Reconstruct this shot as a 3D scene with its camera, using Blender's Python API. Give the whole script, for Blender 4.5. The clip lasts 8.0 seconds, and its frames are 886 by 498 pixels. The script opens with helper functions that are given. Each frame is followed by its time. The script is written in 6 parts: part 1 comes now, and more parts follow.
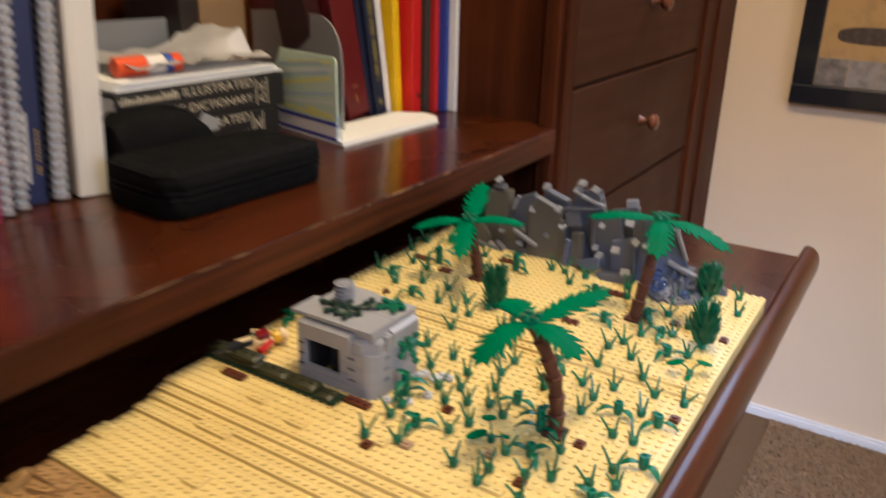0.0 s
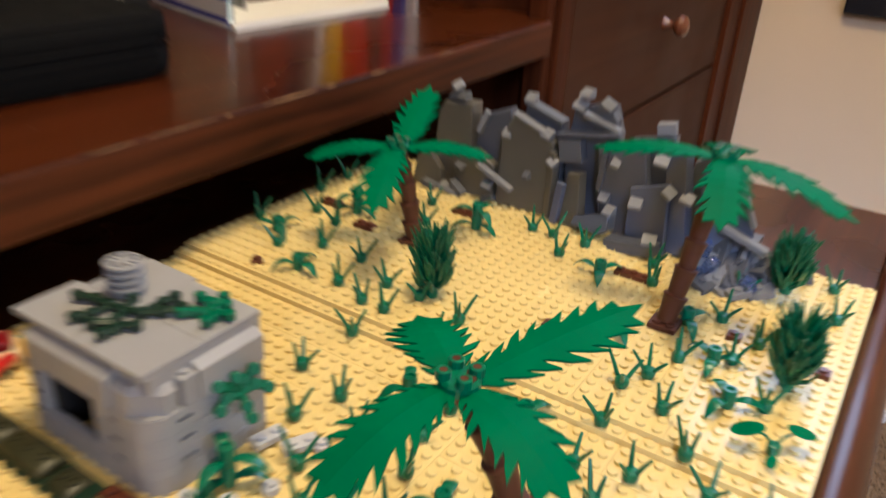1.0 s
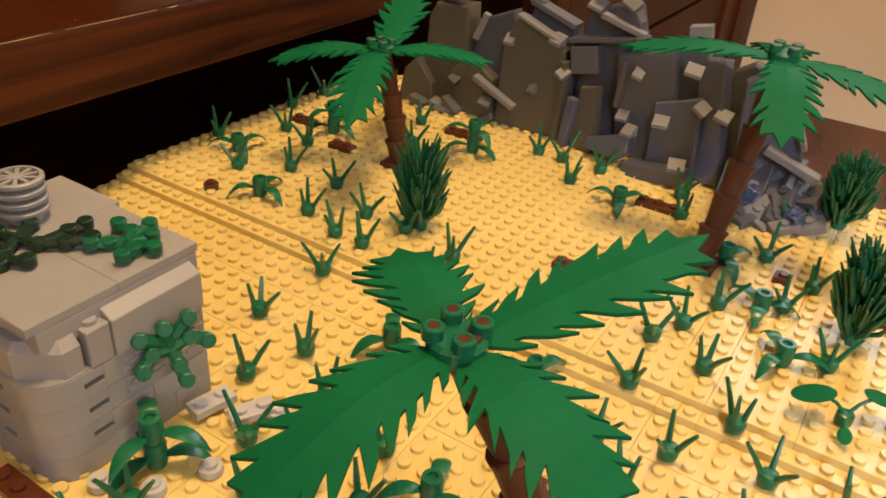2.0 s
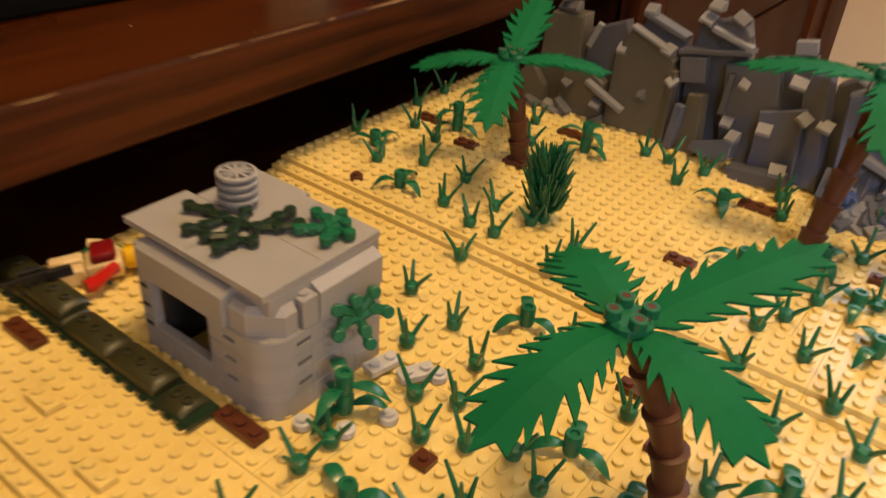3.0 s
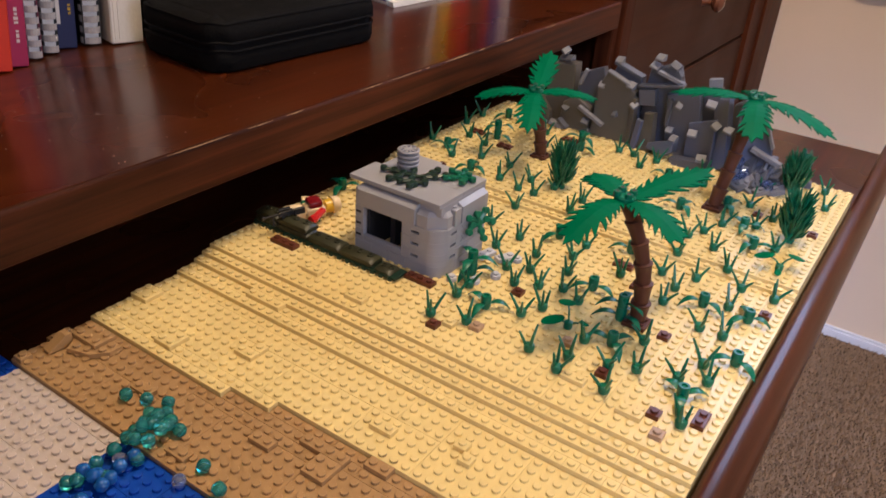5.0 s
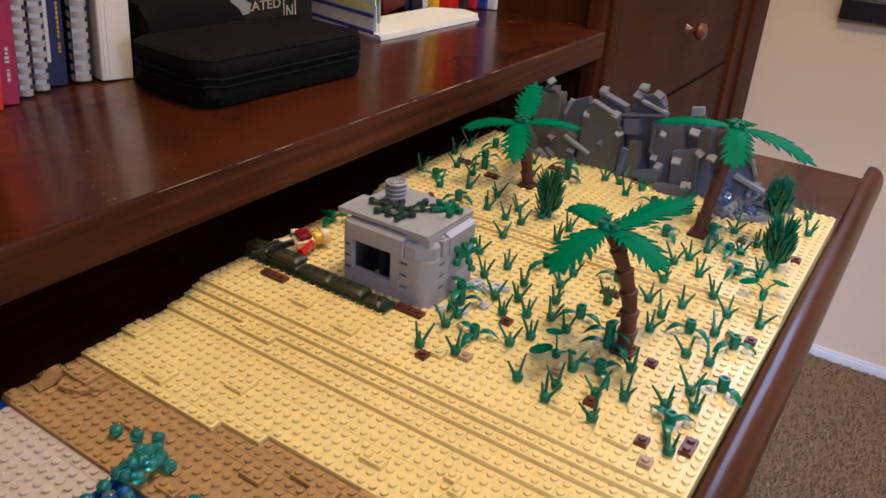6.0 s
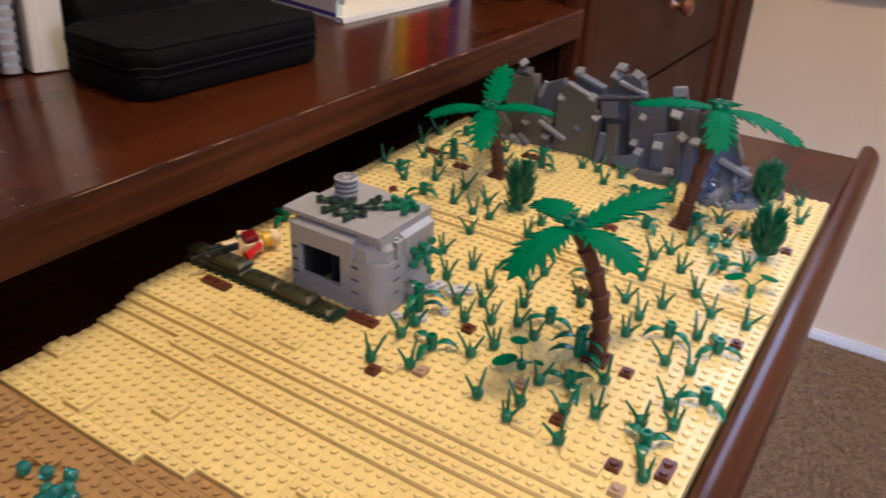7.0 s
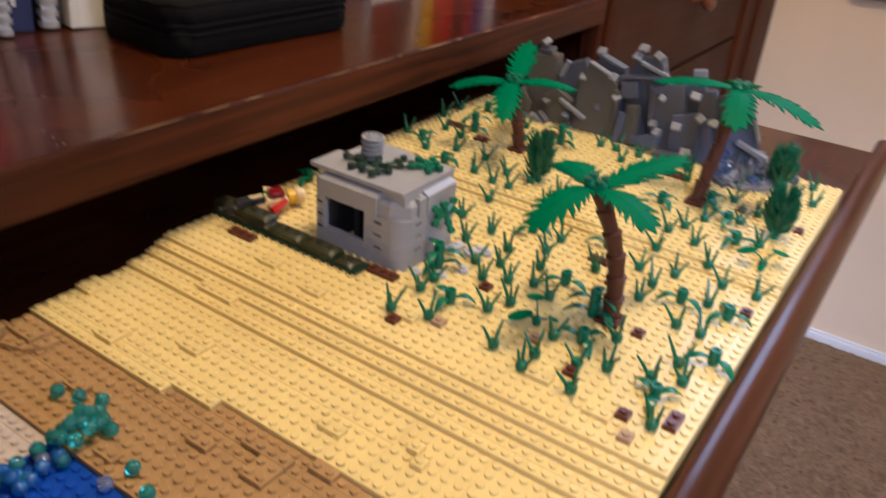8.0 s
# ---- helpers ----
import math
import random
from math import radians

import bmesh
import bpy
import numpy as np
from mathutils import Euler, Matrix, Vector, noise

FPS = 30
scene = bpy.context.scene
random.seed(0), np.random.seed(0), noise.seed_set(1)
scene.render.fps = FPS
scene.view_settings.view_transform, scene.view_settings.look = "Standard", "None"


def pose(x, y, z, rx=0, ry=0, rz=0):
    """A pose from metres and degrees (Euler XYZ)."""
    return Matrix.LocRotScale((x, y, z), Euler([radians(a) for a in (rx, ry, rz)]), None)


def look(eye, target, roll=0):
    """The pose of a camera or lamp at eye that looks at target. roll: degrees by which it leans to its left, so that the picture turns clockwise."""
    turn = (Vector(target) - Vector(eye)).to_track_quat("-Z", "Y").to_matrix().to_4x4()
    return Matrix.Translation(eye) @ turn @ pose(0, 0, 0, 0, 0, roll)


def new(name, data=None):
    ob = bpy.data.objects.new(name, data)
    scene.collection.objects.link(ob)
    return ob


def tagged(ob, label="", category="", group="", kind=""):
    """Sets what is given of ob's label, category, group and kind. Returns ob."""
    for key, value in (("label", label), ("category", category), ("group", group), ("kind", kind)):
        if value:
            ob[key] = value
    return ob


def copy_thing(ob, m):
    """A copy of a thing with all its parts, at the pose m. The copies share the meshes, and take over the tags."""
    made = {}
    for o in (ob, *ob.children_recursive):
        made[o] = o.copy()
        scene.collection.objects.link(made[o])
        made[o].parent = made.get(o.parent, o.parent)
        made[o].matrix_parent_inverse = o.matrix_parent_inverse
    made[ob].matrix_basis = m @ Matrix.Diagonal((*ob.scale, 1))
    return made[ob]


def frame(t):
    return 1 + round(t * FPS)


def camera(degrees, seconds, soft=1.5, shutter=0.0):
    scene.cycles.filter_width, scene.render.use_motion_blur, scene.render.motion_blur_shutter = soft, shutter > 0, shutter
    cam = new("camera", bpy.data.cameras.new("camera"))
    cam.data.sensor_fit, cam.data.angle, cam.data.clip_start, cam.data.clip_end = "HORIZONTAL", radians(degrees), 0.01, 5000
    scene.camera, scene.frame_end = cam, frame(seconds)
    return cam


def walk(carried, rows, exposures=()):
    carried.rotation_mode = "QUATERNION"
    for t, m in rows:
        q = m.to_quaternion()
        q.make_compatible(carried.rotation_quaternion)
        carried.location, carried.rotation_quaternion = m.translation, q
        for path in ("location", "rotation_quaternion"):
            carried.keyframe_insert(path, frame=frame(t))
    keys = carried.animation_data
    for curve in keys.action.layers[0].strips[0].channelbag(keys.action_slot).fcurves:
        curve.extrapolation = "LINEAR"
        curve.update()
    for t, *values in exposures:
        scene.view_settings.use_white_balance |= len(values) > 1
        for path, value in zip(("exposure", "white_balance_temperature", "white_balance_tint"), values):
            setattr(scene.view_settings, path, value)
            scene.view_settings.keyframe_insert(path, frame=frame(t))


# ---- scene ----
cam = camera(58.9, 8.0, soft=1.5, shutter=0.7)
PATH = [
    (0, (0.111, -0.333, 0.34), (-0.883, 1.245, -0.382), 1.3),
    (0.3, (0.087, -0.265, 0.317), (-0.855, 1.316, -0.465), 2.1),
    (0.5, (0.061, -0.207, 0.307), (-0.909, 1.349, -0.491), 1.8),
    (1, (-0.004, -0.05, 0.239), (-0.943, 1.473, -0.654), 3.4),
    (1.2, (-0.034, -0.01, 0.215), (-0.866, 1.538, -0.741), 5.3),
    (2.3, (-0.041, 0.006, 0.197), (-0.929, 1.471, -0.834), 4.3),
    (2.5, (-0.056, -0.018, 0.203), (-0.958, 1.441, -0.825), 4.7),
    (2.7, (-0.055, -0.028, 0.201), (-0.998, 1.385, -0.853), 4.9),
    (3, (-0.044, -0.048, 0.224), (-1.027, 1.324, -0.849), 3.8),
    (3.5, (-0.025, -0.113, 0.255), (-0.981, 1.311, -0.772), 3.7),
    (3.6, (-0.019, -0.127, 0.261), (-0.981, 1.291, -0.769), 3.5),
    (4, (0.013, -0.202, 0.287), (-0.951, 1.256, -0.685), 3.7),
    (4.5, (0.039, -0.294, 0.295), (-0.915, 1.152, -0.705), 3.8),
    (5.8, (0.051, -0.326, 0.307), (-0.879, 1.191, -0.606), 4.2),
    (6, (0.052, -0.32, 0.306), (-0.895, 1.186, -0.607), 3.5),
    (6.5, (0.055, -0.284, 0.304), (-0.894, 1.231, -0.593), 2.6),
    (6.9, (0.047, -0.262, 0.291), (-0.87, 1.252, -0.64), 2.7),
    (7, (0.048, -0.261, 0.293), (-0.882, 1.235, -0.654), 2.3),
    (7.1, (0.05, -0.263, 0.293), (-0.915, 1.217, -0.644), 2.2),
    (7.5, (0.057, -0.267, 0.295), (-0.926, 1.183, -0.67), 2.0),
    (7.9, (0.059, -0.282, 0.282), (-0.921, 1.181, -0.666), 3.7),
    (8, (0.056, -0.287, 0.277), (-0.889, 1.195, -0.678), 4.5),
]
TONE = [(0, 0.29, 5950, 6), (0.5, 0.27, 5850, 4), (1.2, 0.24, 6150, 5), (2.3, 0.0, 9000, 12), (3, -0.05, 9000, 12), (3.5, -0.02, 9200, 13), (4, 0.03, 8000, 15), (4.5, 0.08, 6400, 17), (6, 0.11, 5600, 11), (7, 0.14, 5700, 12), (8, 0.19, 5750, 11)]
walk(cam, [(t, look(eye, target, roll)) for t, eye, target, roll in PATH], TONE)


# ---- light ----
world = bpy.data.worlds.new("world")
scene.world = world
world.use_nodes = True
wn = world.node_tree.nodes
wn["Background"].inputs[0].default_value = (0.55, 0.6, 0.75, 1)
wn["Background"].inputs[1].default_value = 0.02


def lamp(name, kind, at, energy, colour, size=0.1, size_y=0.0, target=None, spread=180):
    d = bpy.data.lights.new(name, kind)
    d.energy, d.color = energy, colour
    if kind == "AREA":
        d.shape = "RECTANGLE" if size_y else "DISK"
        d.size = size
        if size_y:
            d.size_y = size_y
        d.spread = radians(spread)
    else:
        d.shadow_soft_size = size
    ob = new(name, d)
    ob.matrix_world = look(at, target) if target else pose(*at)
    return ob


lamp("ceiling_light", "POINT", (0.00, 0.28, 1.56), 46.0, (1.0, 0.74, 0.43), 0.11)
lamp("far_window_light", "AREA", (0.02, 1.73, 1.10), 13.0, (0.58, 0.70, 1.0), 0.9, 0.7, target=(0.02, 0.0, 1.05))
# cone narrowed in place of a shadow over the model's left side
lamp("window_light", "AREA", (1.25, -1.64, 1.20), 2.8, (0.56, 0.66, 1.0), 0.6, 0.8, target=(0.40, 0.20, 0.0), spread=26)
# unseen fill, added to brighten the spines and papers on the shelf
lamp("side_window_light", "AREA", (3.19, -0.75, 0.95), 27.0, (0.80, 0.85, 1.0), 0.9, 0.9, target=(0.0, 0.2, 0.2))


# ---- materials ----
S, P = 0.008, 0.0032          # stud pitch and plate height of the toy bricks
MATS = {}


def material(name, colour, rough=0.5, metal=0.0, coat=0.0, var=0.0, scale=60.0, bump=0.0, bump_scale=200.0, trans=0.0, ior=1.5, spec=0.5, dark=None):
    if name in MATS:
        return MATS[name]
    m = bpy.data.materials.new(name)
    m.use_nodes = True
    nt = m.node_tree
    b = nt.nodes["Principled BSDF"]
    b.inputs["Base Color"].default_value = (*colour, 1)
    b.inputs["Roughness"].default_value = rough
    b.inputs["Metallic"].default_value = metal
    b.inputs["Coat Weight"].default_value = coat
    b.inputs["IOR"].default_value = ior
    b.inputs["Specular IOR Level"].default_value = spec
    b.inputs["Transmission Weight"].default_value = trans
    tc = nt.nodes.new("ShaderNodeTexCoord")
    if var:
        n = nt.nodes.new("ShaderNodeTexNoise")
        n.inputs["Scale"].default_value, n.inputs["Detail"].default_value = scale, 4
        nt.links.new(tc.outputs["Object"], n.inputs["Vector"])
        oi = nt.nodes.new("ShaderNodeObjectInfo")
        add = nt.nodes.new("ShaderNodeMath")
        add.operation = "MULTIPLY_ADD"
        nt.links.new(oi.outputs["Random"], add.inputs[0])
        add.inputs[1].default_value = 0.35
        nt.links.new(n.outputs["Fac"], add.inputs[2])
        r = nt.nodes.new("ShaderNodeValToRGB")
        d = dark or tuple(c * (1 - var) for c in colour)
        r.color_ramp.elements[0].position, r.color_ramp.elements[0].color = 0.3, (*d, 1)
        r.color_ramp.elements[1].position, r.color_ramp.elements[1].color = 0.85, (*colour, 1)
        nt.links.new(add.outputs[0], r.inputs[0])
        nt.links.new(r.outputs[0], b.inputs["Base Color"])
        rr = nt.nodes.new("ShaderNodeMapRange")
        rr.inputs["To Min"].default_value, rr.inputs["To Max"].default_value = rough * 0.8, min(1, rough * 1.3)
        nt.links.new(n.outputs["Fac"], rr.inputs["Value"])
        nt.links.new(rr.outputs[0], b.inputs["Roughness"])
    if bump:
        n2 = nt.nodes.new("ShaderNodeTexNoise")
        n2.inputs["Scale"].default_value, n2.inputs["Detail"].default_value = bump_scale, 3
        nt.links.new(tc.outputs["Object"], n2.inputs["Vector"])
        bp = nt.nodes.new("ShaderNodeBump")
        bp.inputs["Strength"].default_value, bp.inputs["Distance"].default_value = bump, 0.002
        nt.links.new(n2.outputs["Fac"], bp.inputs["Height"])
        nt.links.new(bp.outputs[0], b.inputs["Normal"])
    MATS[name] = m
    return m


def wood(name, light, dark, rough=0.2, axis=1, coat=0.5, spec=0.5, bump=0.08, coat_rough=0.08, grain=1.0):
    """Stained wood with grain along an axis, worn a little in its gloss."""
    m = bpy.data.materials.new(name)
    m.use_nodes = True
    nt = m.node_tree
    b = nt.nodes["Principled BSDF"]
    tc = nt.nodes.new("ShaderNodeTexCoord")
    mp = nt.nodes.new("ShaderNodeMapping")
    sc = [38.0 * grain] * 3
    sc[axis] = 2.2 * grain ** 0.6
    mp.inputs["Scale"].default_value = sc
    nt.links.new(tc.outputs["Object"], mp.inputs["Vector"])
    n = nt.nodes.new("ShaderNodeTexNoise")
    n.inputs["Scale"].default_value, n.inputs["Detail"].default_value, n.inputs["Distortion"].default_value = 1.0, 6, 0.6
    nt.links.new(mp.outputs[0], n.inputs["Vector"])
    n3 = nt.nodes.new("ShaderNodeTexNoise")
    n3.inputs["Scale"].default_value = 7.0
    nt.links.new(tc.outputs["Object"], n3.inputs["Vector"])
    mix = nt.nodes.new("ShaderNodeMath")
    mix.operation = "MULTIPLY_ADD"
    nt.links.new(n3.outputs["Fac"], mix.inputs[0])
    mix.inputs[1].default_value = 0.4
    nt.links.new(n.outputs["Fac"], mix.inputs[2])
    r = nt.nodes.new("ShaderNodeValToRGB")
    r.color_ramp.elements[0].position, r.color_ramp.elements[0].color = 0.42, (*dark, 1)
    r.color_ramp.elements[1].position, r.color_ramp.elements[1].color = 0.92, (*light, 1)
    nt.links.new(mix.outputs[0], r.inputs[0])
    nt.links.new(r.outputs[0], b.inputs["Base Color"])
    rr = nt.nodes.new("ShaderNodeMapRange")
    rr.inputs["To Min"].default_value, rr.inputs["To Max"].default_value = rough * 0.7, rough * 1.5
    nt.links.new(n3.outputs["Fac"], rr.inputs["Value"])
    nt.links.new(rr.outputs[0], b.inputs["Roughness"])
    b.inputs["Coat Weight"].default_value, b.inputs["Coat Roughness"].default_value = coat, coat_rough
    b.inputs["Specular IOR Level"].default_value = spec
    bp = nt.nodes.new("ShaderNodeBump")
    bp.inputs["Strength"].default_value, bp.inputs["Distance"].default_value = bump, 0.001
    nt.links.new(n.outputs["Fac"], bp.inputs["Height"])
    nt.links.new(bp.outputs[0], b.inputs["Normal"])
    return m


TAN = material("tan_plastic", (0.79, 0.615, 0.250), 0.24, var=0.08, scale=25, bump=0.03, bump_scale=600)
NOUGAT = material("nougat_plastic", (0.41, 0.245, 0.100), 0.30, var=0.12, scale=25, bump=0.03, bump_scale=600)
BLUE = material("blue_plastic", (0.008, 0.06, 0.38), 0.22, var=0.1, scale=25)
GREYTAN = material("sand_grey_plastic", (0.52, 0.44, 0.38), 0.35, var=0.06, scale=25)
GREY = material("light_grey_plastic", (0.33, 0.33, 0.34), 0.33, var=0.07, scale=60, bump=0.02, bump_scale=500)
DGREY = material("dark_grey_plastic", (0.085, 0.090, 0.108), 0.30, var=0.12, scale=50, bump=0.02, bump_scale=500)
MGREY = material("rock_grey_plastic", (0.105, 0.106, 0.112), 0.50, var=0.1, scale=50, spec=0.2)
OLIVE = material("dark_green_plastic", (0.034, 0.034, 0.014), 0.40, var=0.15, scale=60)
DKGREEN = material("deep_green_plastic", (0.010, 0.032, 0.018), 0.30, var=0.15, scale=60)
GREEN = material("green_plastic", (0.001, 0.130, 0.062), 0.28, var=0.14, scale=80)
LEAFG = material("leaf_green_plastic", (0.0, 0.130, 0.052), 0.50, var=0.18, scale=60, bump=0.03, bump_scale=500, spec=0.05)
BROWN = material("reddish_brown_plastic", (0.105, 0.028, 0.012), 0.28, var=0.14, scale=80)
TRUNK = material("trunk_brown_plastic", (0.090, 0.030, 0.016), 0.42, var=0.2, scale=60, spec=0.3)
BLACK = material("black_plastic", (0.010, 0.010, 0.011), 0.35)
REDP = material("red_plastic", (0.50, 0.012, 0.010), 0.28)
YELLOWP = material("yellow_plastic", (0.80, 0.48, 0.03), 0.3)
TEAL = material("clear_teal_plastic", (0.06, 0.48, 0.47), 0.10, trans=0.80, ior=1.45)
CLEAR = material("clear_plastic", (0.75, 0.8, 0.9), 0.06, trans=0.9, ior=1.5)
WOOD = wood("cherry_wood", (0.080, 0.0180, 0.0040), (0.020, 0.0046, 0.0014), 0.26, axis=1, coat=0.50, spec=0.22, coat_rough=0.16, grain=2.0)
LIPW = wood("lip_wood", (0.092, 0.024, 0.0070), (0.010, 0.0028, 0.0010), 0.42, axis=1, coat=0.0, spec=0.18, grain=3.5)
WOODX = wood("cherry_wood_cross", (0.046, 0.0125, 0.0045), (0.014, 0.0040, 0.0018), 0.25, axis=0, coat=0.3)
WOODV = wood("cherry_wood_upright", (0.082, 0.021, 0.0070), (0.028, 0.0075, 0.0030), 0.42, axis=2, coat=0.0, spec=0.06)
DRAWERW = wood("drawer_front_wood", (0.068, 0.0245, 0.0105), (0.040, 0.0138, 0.0060), 0.45, axis=1, coat=0.0, spec=0.07)
RAILW = wood("rail_wood", (0.080, 0.020, 0.0068), (0.028, 0.0066, 0.0025), 0.28, axis=1, coat=0.22, spec=0.25, bump=0.25, grain=2.5)
KNOBW = material("knob_wood", (0.16, 0.05, 0.022), 0.15, coat=0.6, var=0.2, scale=60)
WALLP = material("wall_paint", (0.73, 0.565, 0.385), 0.75, var=0.06, scale=3.0, bump=0.25, bump_scale=260)
CEILP = material("ceiling_paint", (0.75, 0.73, 0.7), 0.8, var=0.03, scale=2, bump=0.2, bump_scale=120)
TRIMP = material("white_trim_paint", (0.72, 0.70, 0.68), 0.45, var=0.05, scale=8)
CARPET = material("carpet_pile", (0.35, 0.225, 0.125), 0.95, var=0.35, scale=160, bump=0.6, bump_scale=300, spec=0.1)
# carpet colour darkened by the shade that the tufts would cast
SHADED_PILE = material("shaded_carpet_pile", (0.155, 0.100, 0.057), 0.95, var=0.35, scale=160, bump=0.6, bump_scale=300, spec=0.1)
FABRIC = material("black_nylon", (0.004, 0.004, 0.0042), 0.8, var=0.3, scale=60, bump=0.35, bump_scale=900, spec=0.12)
PIPING = material("black_piping", (0.0045, 0.0045, 0.005), 0.7, spec=0.12)
PAPER = material("white_paper", (0.84, 0.84, 0.84), 0.7, var=0.04, scale=20)


# ---- building helpers ----
def part(name, bm, mat, parent=None, label="", smooth=False, at=None):
    me = bpy.data.meshes.new(name)
    bm.to_mesh(me)
    bm.free()
    for mm in (mat if isinstance(mat, (list, tuple)) else [mat]):
        me.materials.append(mm)
    if smooth:
        for f in me.polygons:
            f.use_smooth = True
        me.set_sharp_from_angle(angle=radians(38))
    ob = new(name, me)
    if parent:
        ob.parent = parent
    if at is not None:
        ob.matrix_basis = at
    if label:
        tagged(ob, label)
    return ob


def empty(name, at, label, category, group="", kind=""):
    ob = new(name)
    ob.empty_display_size = 0.01
    ob.matrix_basis = at
    return tagged(ob, label, category, group, kind)


def box(bm, x0, x1, y0, y1, z0, z1, bev=0.0, mi=0):
    v = [bm.verts.new(p) for p in ((x0, y0, z0), (x1, y0, z0), (x1, y1, z0), (x0, y1, z0), (x0, y0, z1), (x1, y0, z1), (x1, y1, z1), (x0, y1, z1))]
    fs = [bm.faces.new([v[i] for i in q]) for q in ((3, 2, 1, 0), (4, 5, 6, 7), (0, 1, 5, 4), (1, 2, 6, 5), (2, 3, 7, 6), (3, 0, 4, 7))]
    for f in fs:
        f.material_index = mi
    if bev:
        es = list({e for f in fs for e in f.edges})
        r = bmesh.ops.bevel(bm, geom=es, offset=bev, segments=2 if bev > 0.0015 else 1, affect="EDGES", profile=0.5)
        for f in r["faces"]:
            f.material_index = mi
    return v


def ring(bm, r, z, n, cx=0.0, cy=0.0, m=None):
    out = []
    for k in range(n):
        a = 2 * math.pi * k / n
        p = Vector((cx + r * math.cos(a), cy + r * math.sin(a), z))
        out.append(bm.verts.new(m @ p if m else p))
    return out


def lathe(bm, prof, n=14, cx=0.0, cy=0.0, m=None, mi=0, cap=True):
    """Turn a profile of (radius, height) round the upright axis."""
    rs = [ring(bm, r, z, n, cx, cy, m) for r, z in prof]
    for a, b in zip(rs, rs[1:]):
        for k in range(n):
            f = bm.faces.new((a[k], a[(k + 1) % n], b[(k + 1) % n], b[k]))
            f.material_index = mi
    if cap:
        for q in (list(reversed(rs[0])), rs[-1]):
            f = bm.faces.new(q)
            f.material_index = mi


STUD = ((0.0024, 0.0), (0.0024, 0.0015), (0.0022, 0.0017))


def stud(bm, x, y, z, mi=0, n=10):
    lathe(bm, STUD, n, x, y, Matrix.Translation((0, 0, z)), mi)


def prism(bm, pts, z0, z1, mi=0):
    lo = [bm.verts.new((x, y, z0)) for x, y in pts]
    hi = [bm.verts.new((x, y, z1)) for x, y in pts]
    n = len(pts)
    fs = [bm.faces.new(list(reversed(lo))), bm.faces.new(hi)]
    for k in range(n):
        fs.append(bm.faces.new((lo[k], lo[(k + 1) % n], hi[(k + 1) % n], hi[k])))
    for f in fs:
        f.material_index = mi
    return fs


def tube(bm, pts, radii, n=8, mi=0, flat=1.0):
    """A tube along points, with a radius at each."""
    rs = []
    for k, p in enumerate(pts):
        d = (Vector(pts[min(k + 1, len(pts) - 1)]) - Vector(pts[max(k - 1, 0)])).normalized()
        u = d.cross(Vector((0.13, 0.31, 0.94)))
        u = u.normalized() if u.length > 1e-4 else Vector((1, 0, 0))
        w = d.cross(u).normalized()
        rs.append([bm.verts.new(Vector(p) + radii[k] * (u * math.cos(2 * math.pi * j / n) + flat * w * math.sin(2 * math.pi * j / n))) for j in range(n)])
    for a, b in zip(rs, rs[1:]):
        for j in range(n):
            bm.faces.new((a[j], a[(j + 1) % n], b[(j + 1) % n], b[j])).material_index = mi
    bm.faces.new(list(reversed(rs[0]))).material_index = mi
    bm.faces.new(rs[-1]).material_index = mi


def studded(name, x0, x1, y0, y1, ztop, thick, mat, parent, seed, skip=None, sizes=((6, 8), (4, 8), (6, 12), (4, 6), (2, 8), (8, 8))):
    """A field of studded plates, laid side by side, with hairline joints: one mesh, in studs x0..x1, y0..y1."""
    rnd = random.Random(seed)
    free = {(i, j) for i in range(x0, x1) for j in range(y0, y1)}
    V, F = [], []
    g, c = 0.00006, 0.00018
    for j in range(y0, y1):
        for i in range(x0, x1):
            if (i, j) not in free:
                continue
            w, h = rnd.choice(sizes)
            if rnd.random() < 0.5:
                w, h = h, w
            while w > 1 and any((i + k, j) not in free for k in range(w)):
                w -= 1
            while h > 1 and any((i + a, j + b) not in free for a in range(w) for b in range(h)):
                h -= 1
            for a in range(w):
                for b in range(h):
                    free.discard((i + a, j + b))
            X0, X1, Y0, Y1 = i * S + g, (i + w) * S - g, j * S + g, (j + h) * S - g
            o = len(V)
            dz = rnd.uniform(-0.00004, 0.00004)
            for z, q in ((ztop - thick, 0), (ztop - c + dz, 0), (ztop + dz, c)):
                V += [(X0 + q, Y0 + q, z), (X1 - q, Y0 + q, z), (X1 - q, Y1 - q, z), (X0 + q, Y1 - q, z)]
            for r in (0, 4):
                F += [(o + r + k, o + r + (k + 1) % 4, o + r + 4 + (k + 1) % 4, o + r + 4 + k) for k in range(4)]
            F += [(o + 8, o + 9, o + 10, o + 11), (o + 3, o + 2, o + 1, o)]
    n = 12
    cs = [(math.cos(2 * math.pi * k / n), math.sin(2 * math.pi * k / n)) for k in range(n)]
    for j in range(y0, y1):
        for i in range(x0, x1):
            if skip and skip(i, j):
                continue
            o = len(V)
            cx, cy = (i + 0.5) * S, (j + 0.5) * S
            for r, z in STUD:
                V += [(cx + r * a, cy + r * b, ztop + z) for a, b in cs]
            for r in (0, n):
                F += [(o + r + k, o + r + (k + 1) % n, o + r + n + (k + 1) % n, o + r + n + k) for k in range(n)]
            F.append(tuple(range(o + 2 * n, o + 3 * n)))
    me = bpy.data.meshes.new(name)
    me.from_pydata(V, [], F)
    me.materials.append(mat)
    ob = new(name, me)
    if parent:
        ob.parent = parent
    return ob

# ---- room ----
WY, FZ, CZ = 1.70, -0.84, 1.72          # far wall, floor, ceiling
XL, XR, YB = -1.05, 3.2, -1.7           # wall behind the desk, opposite wall, wall with the window


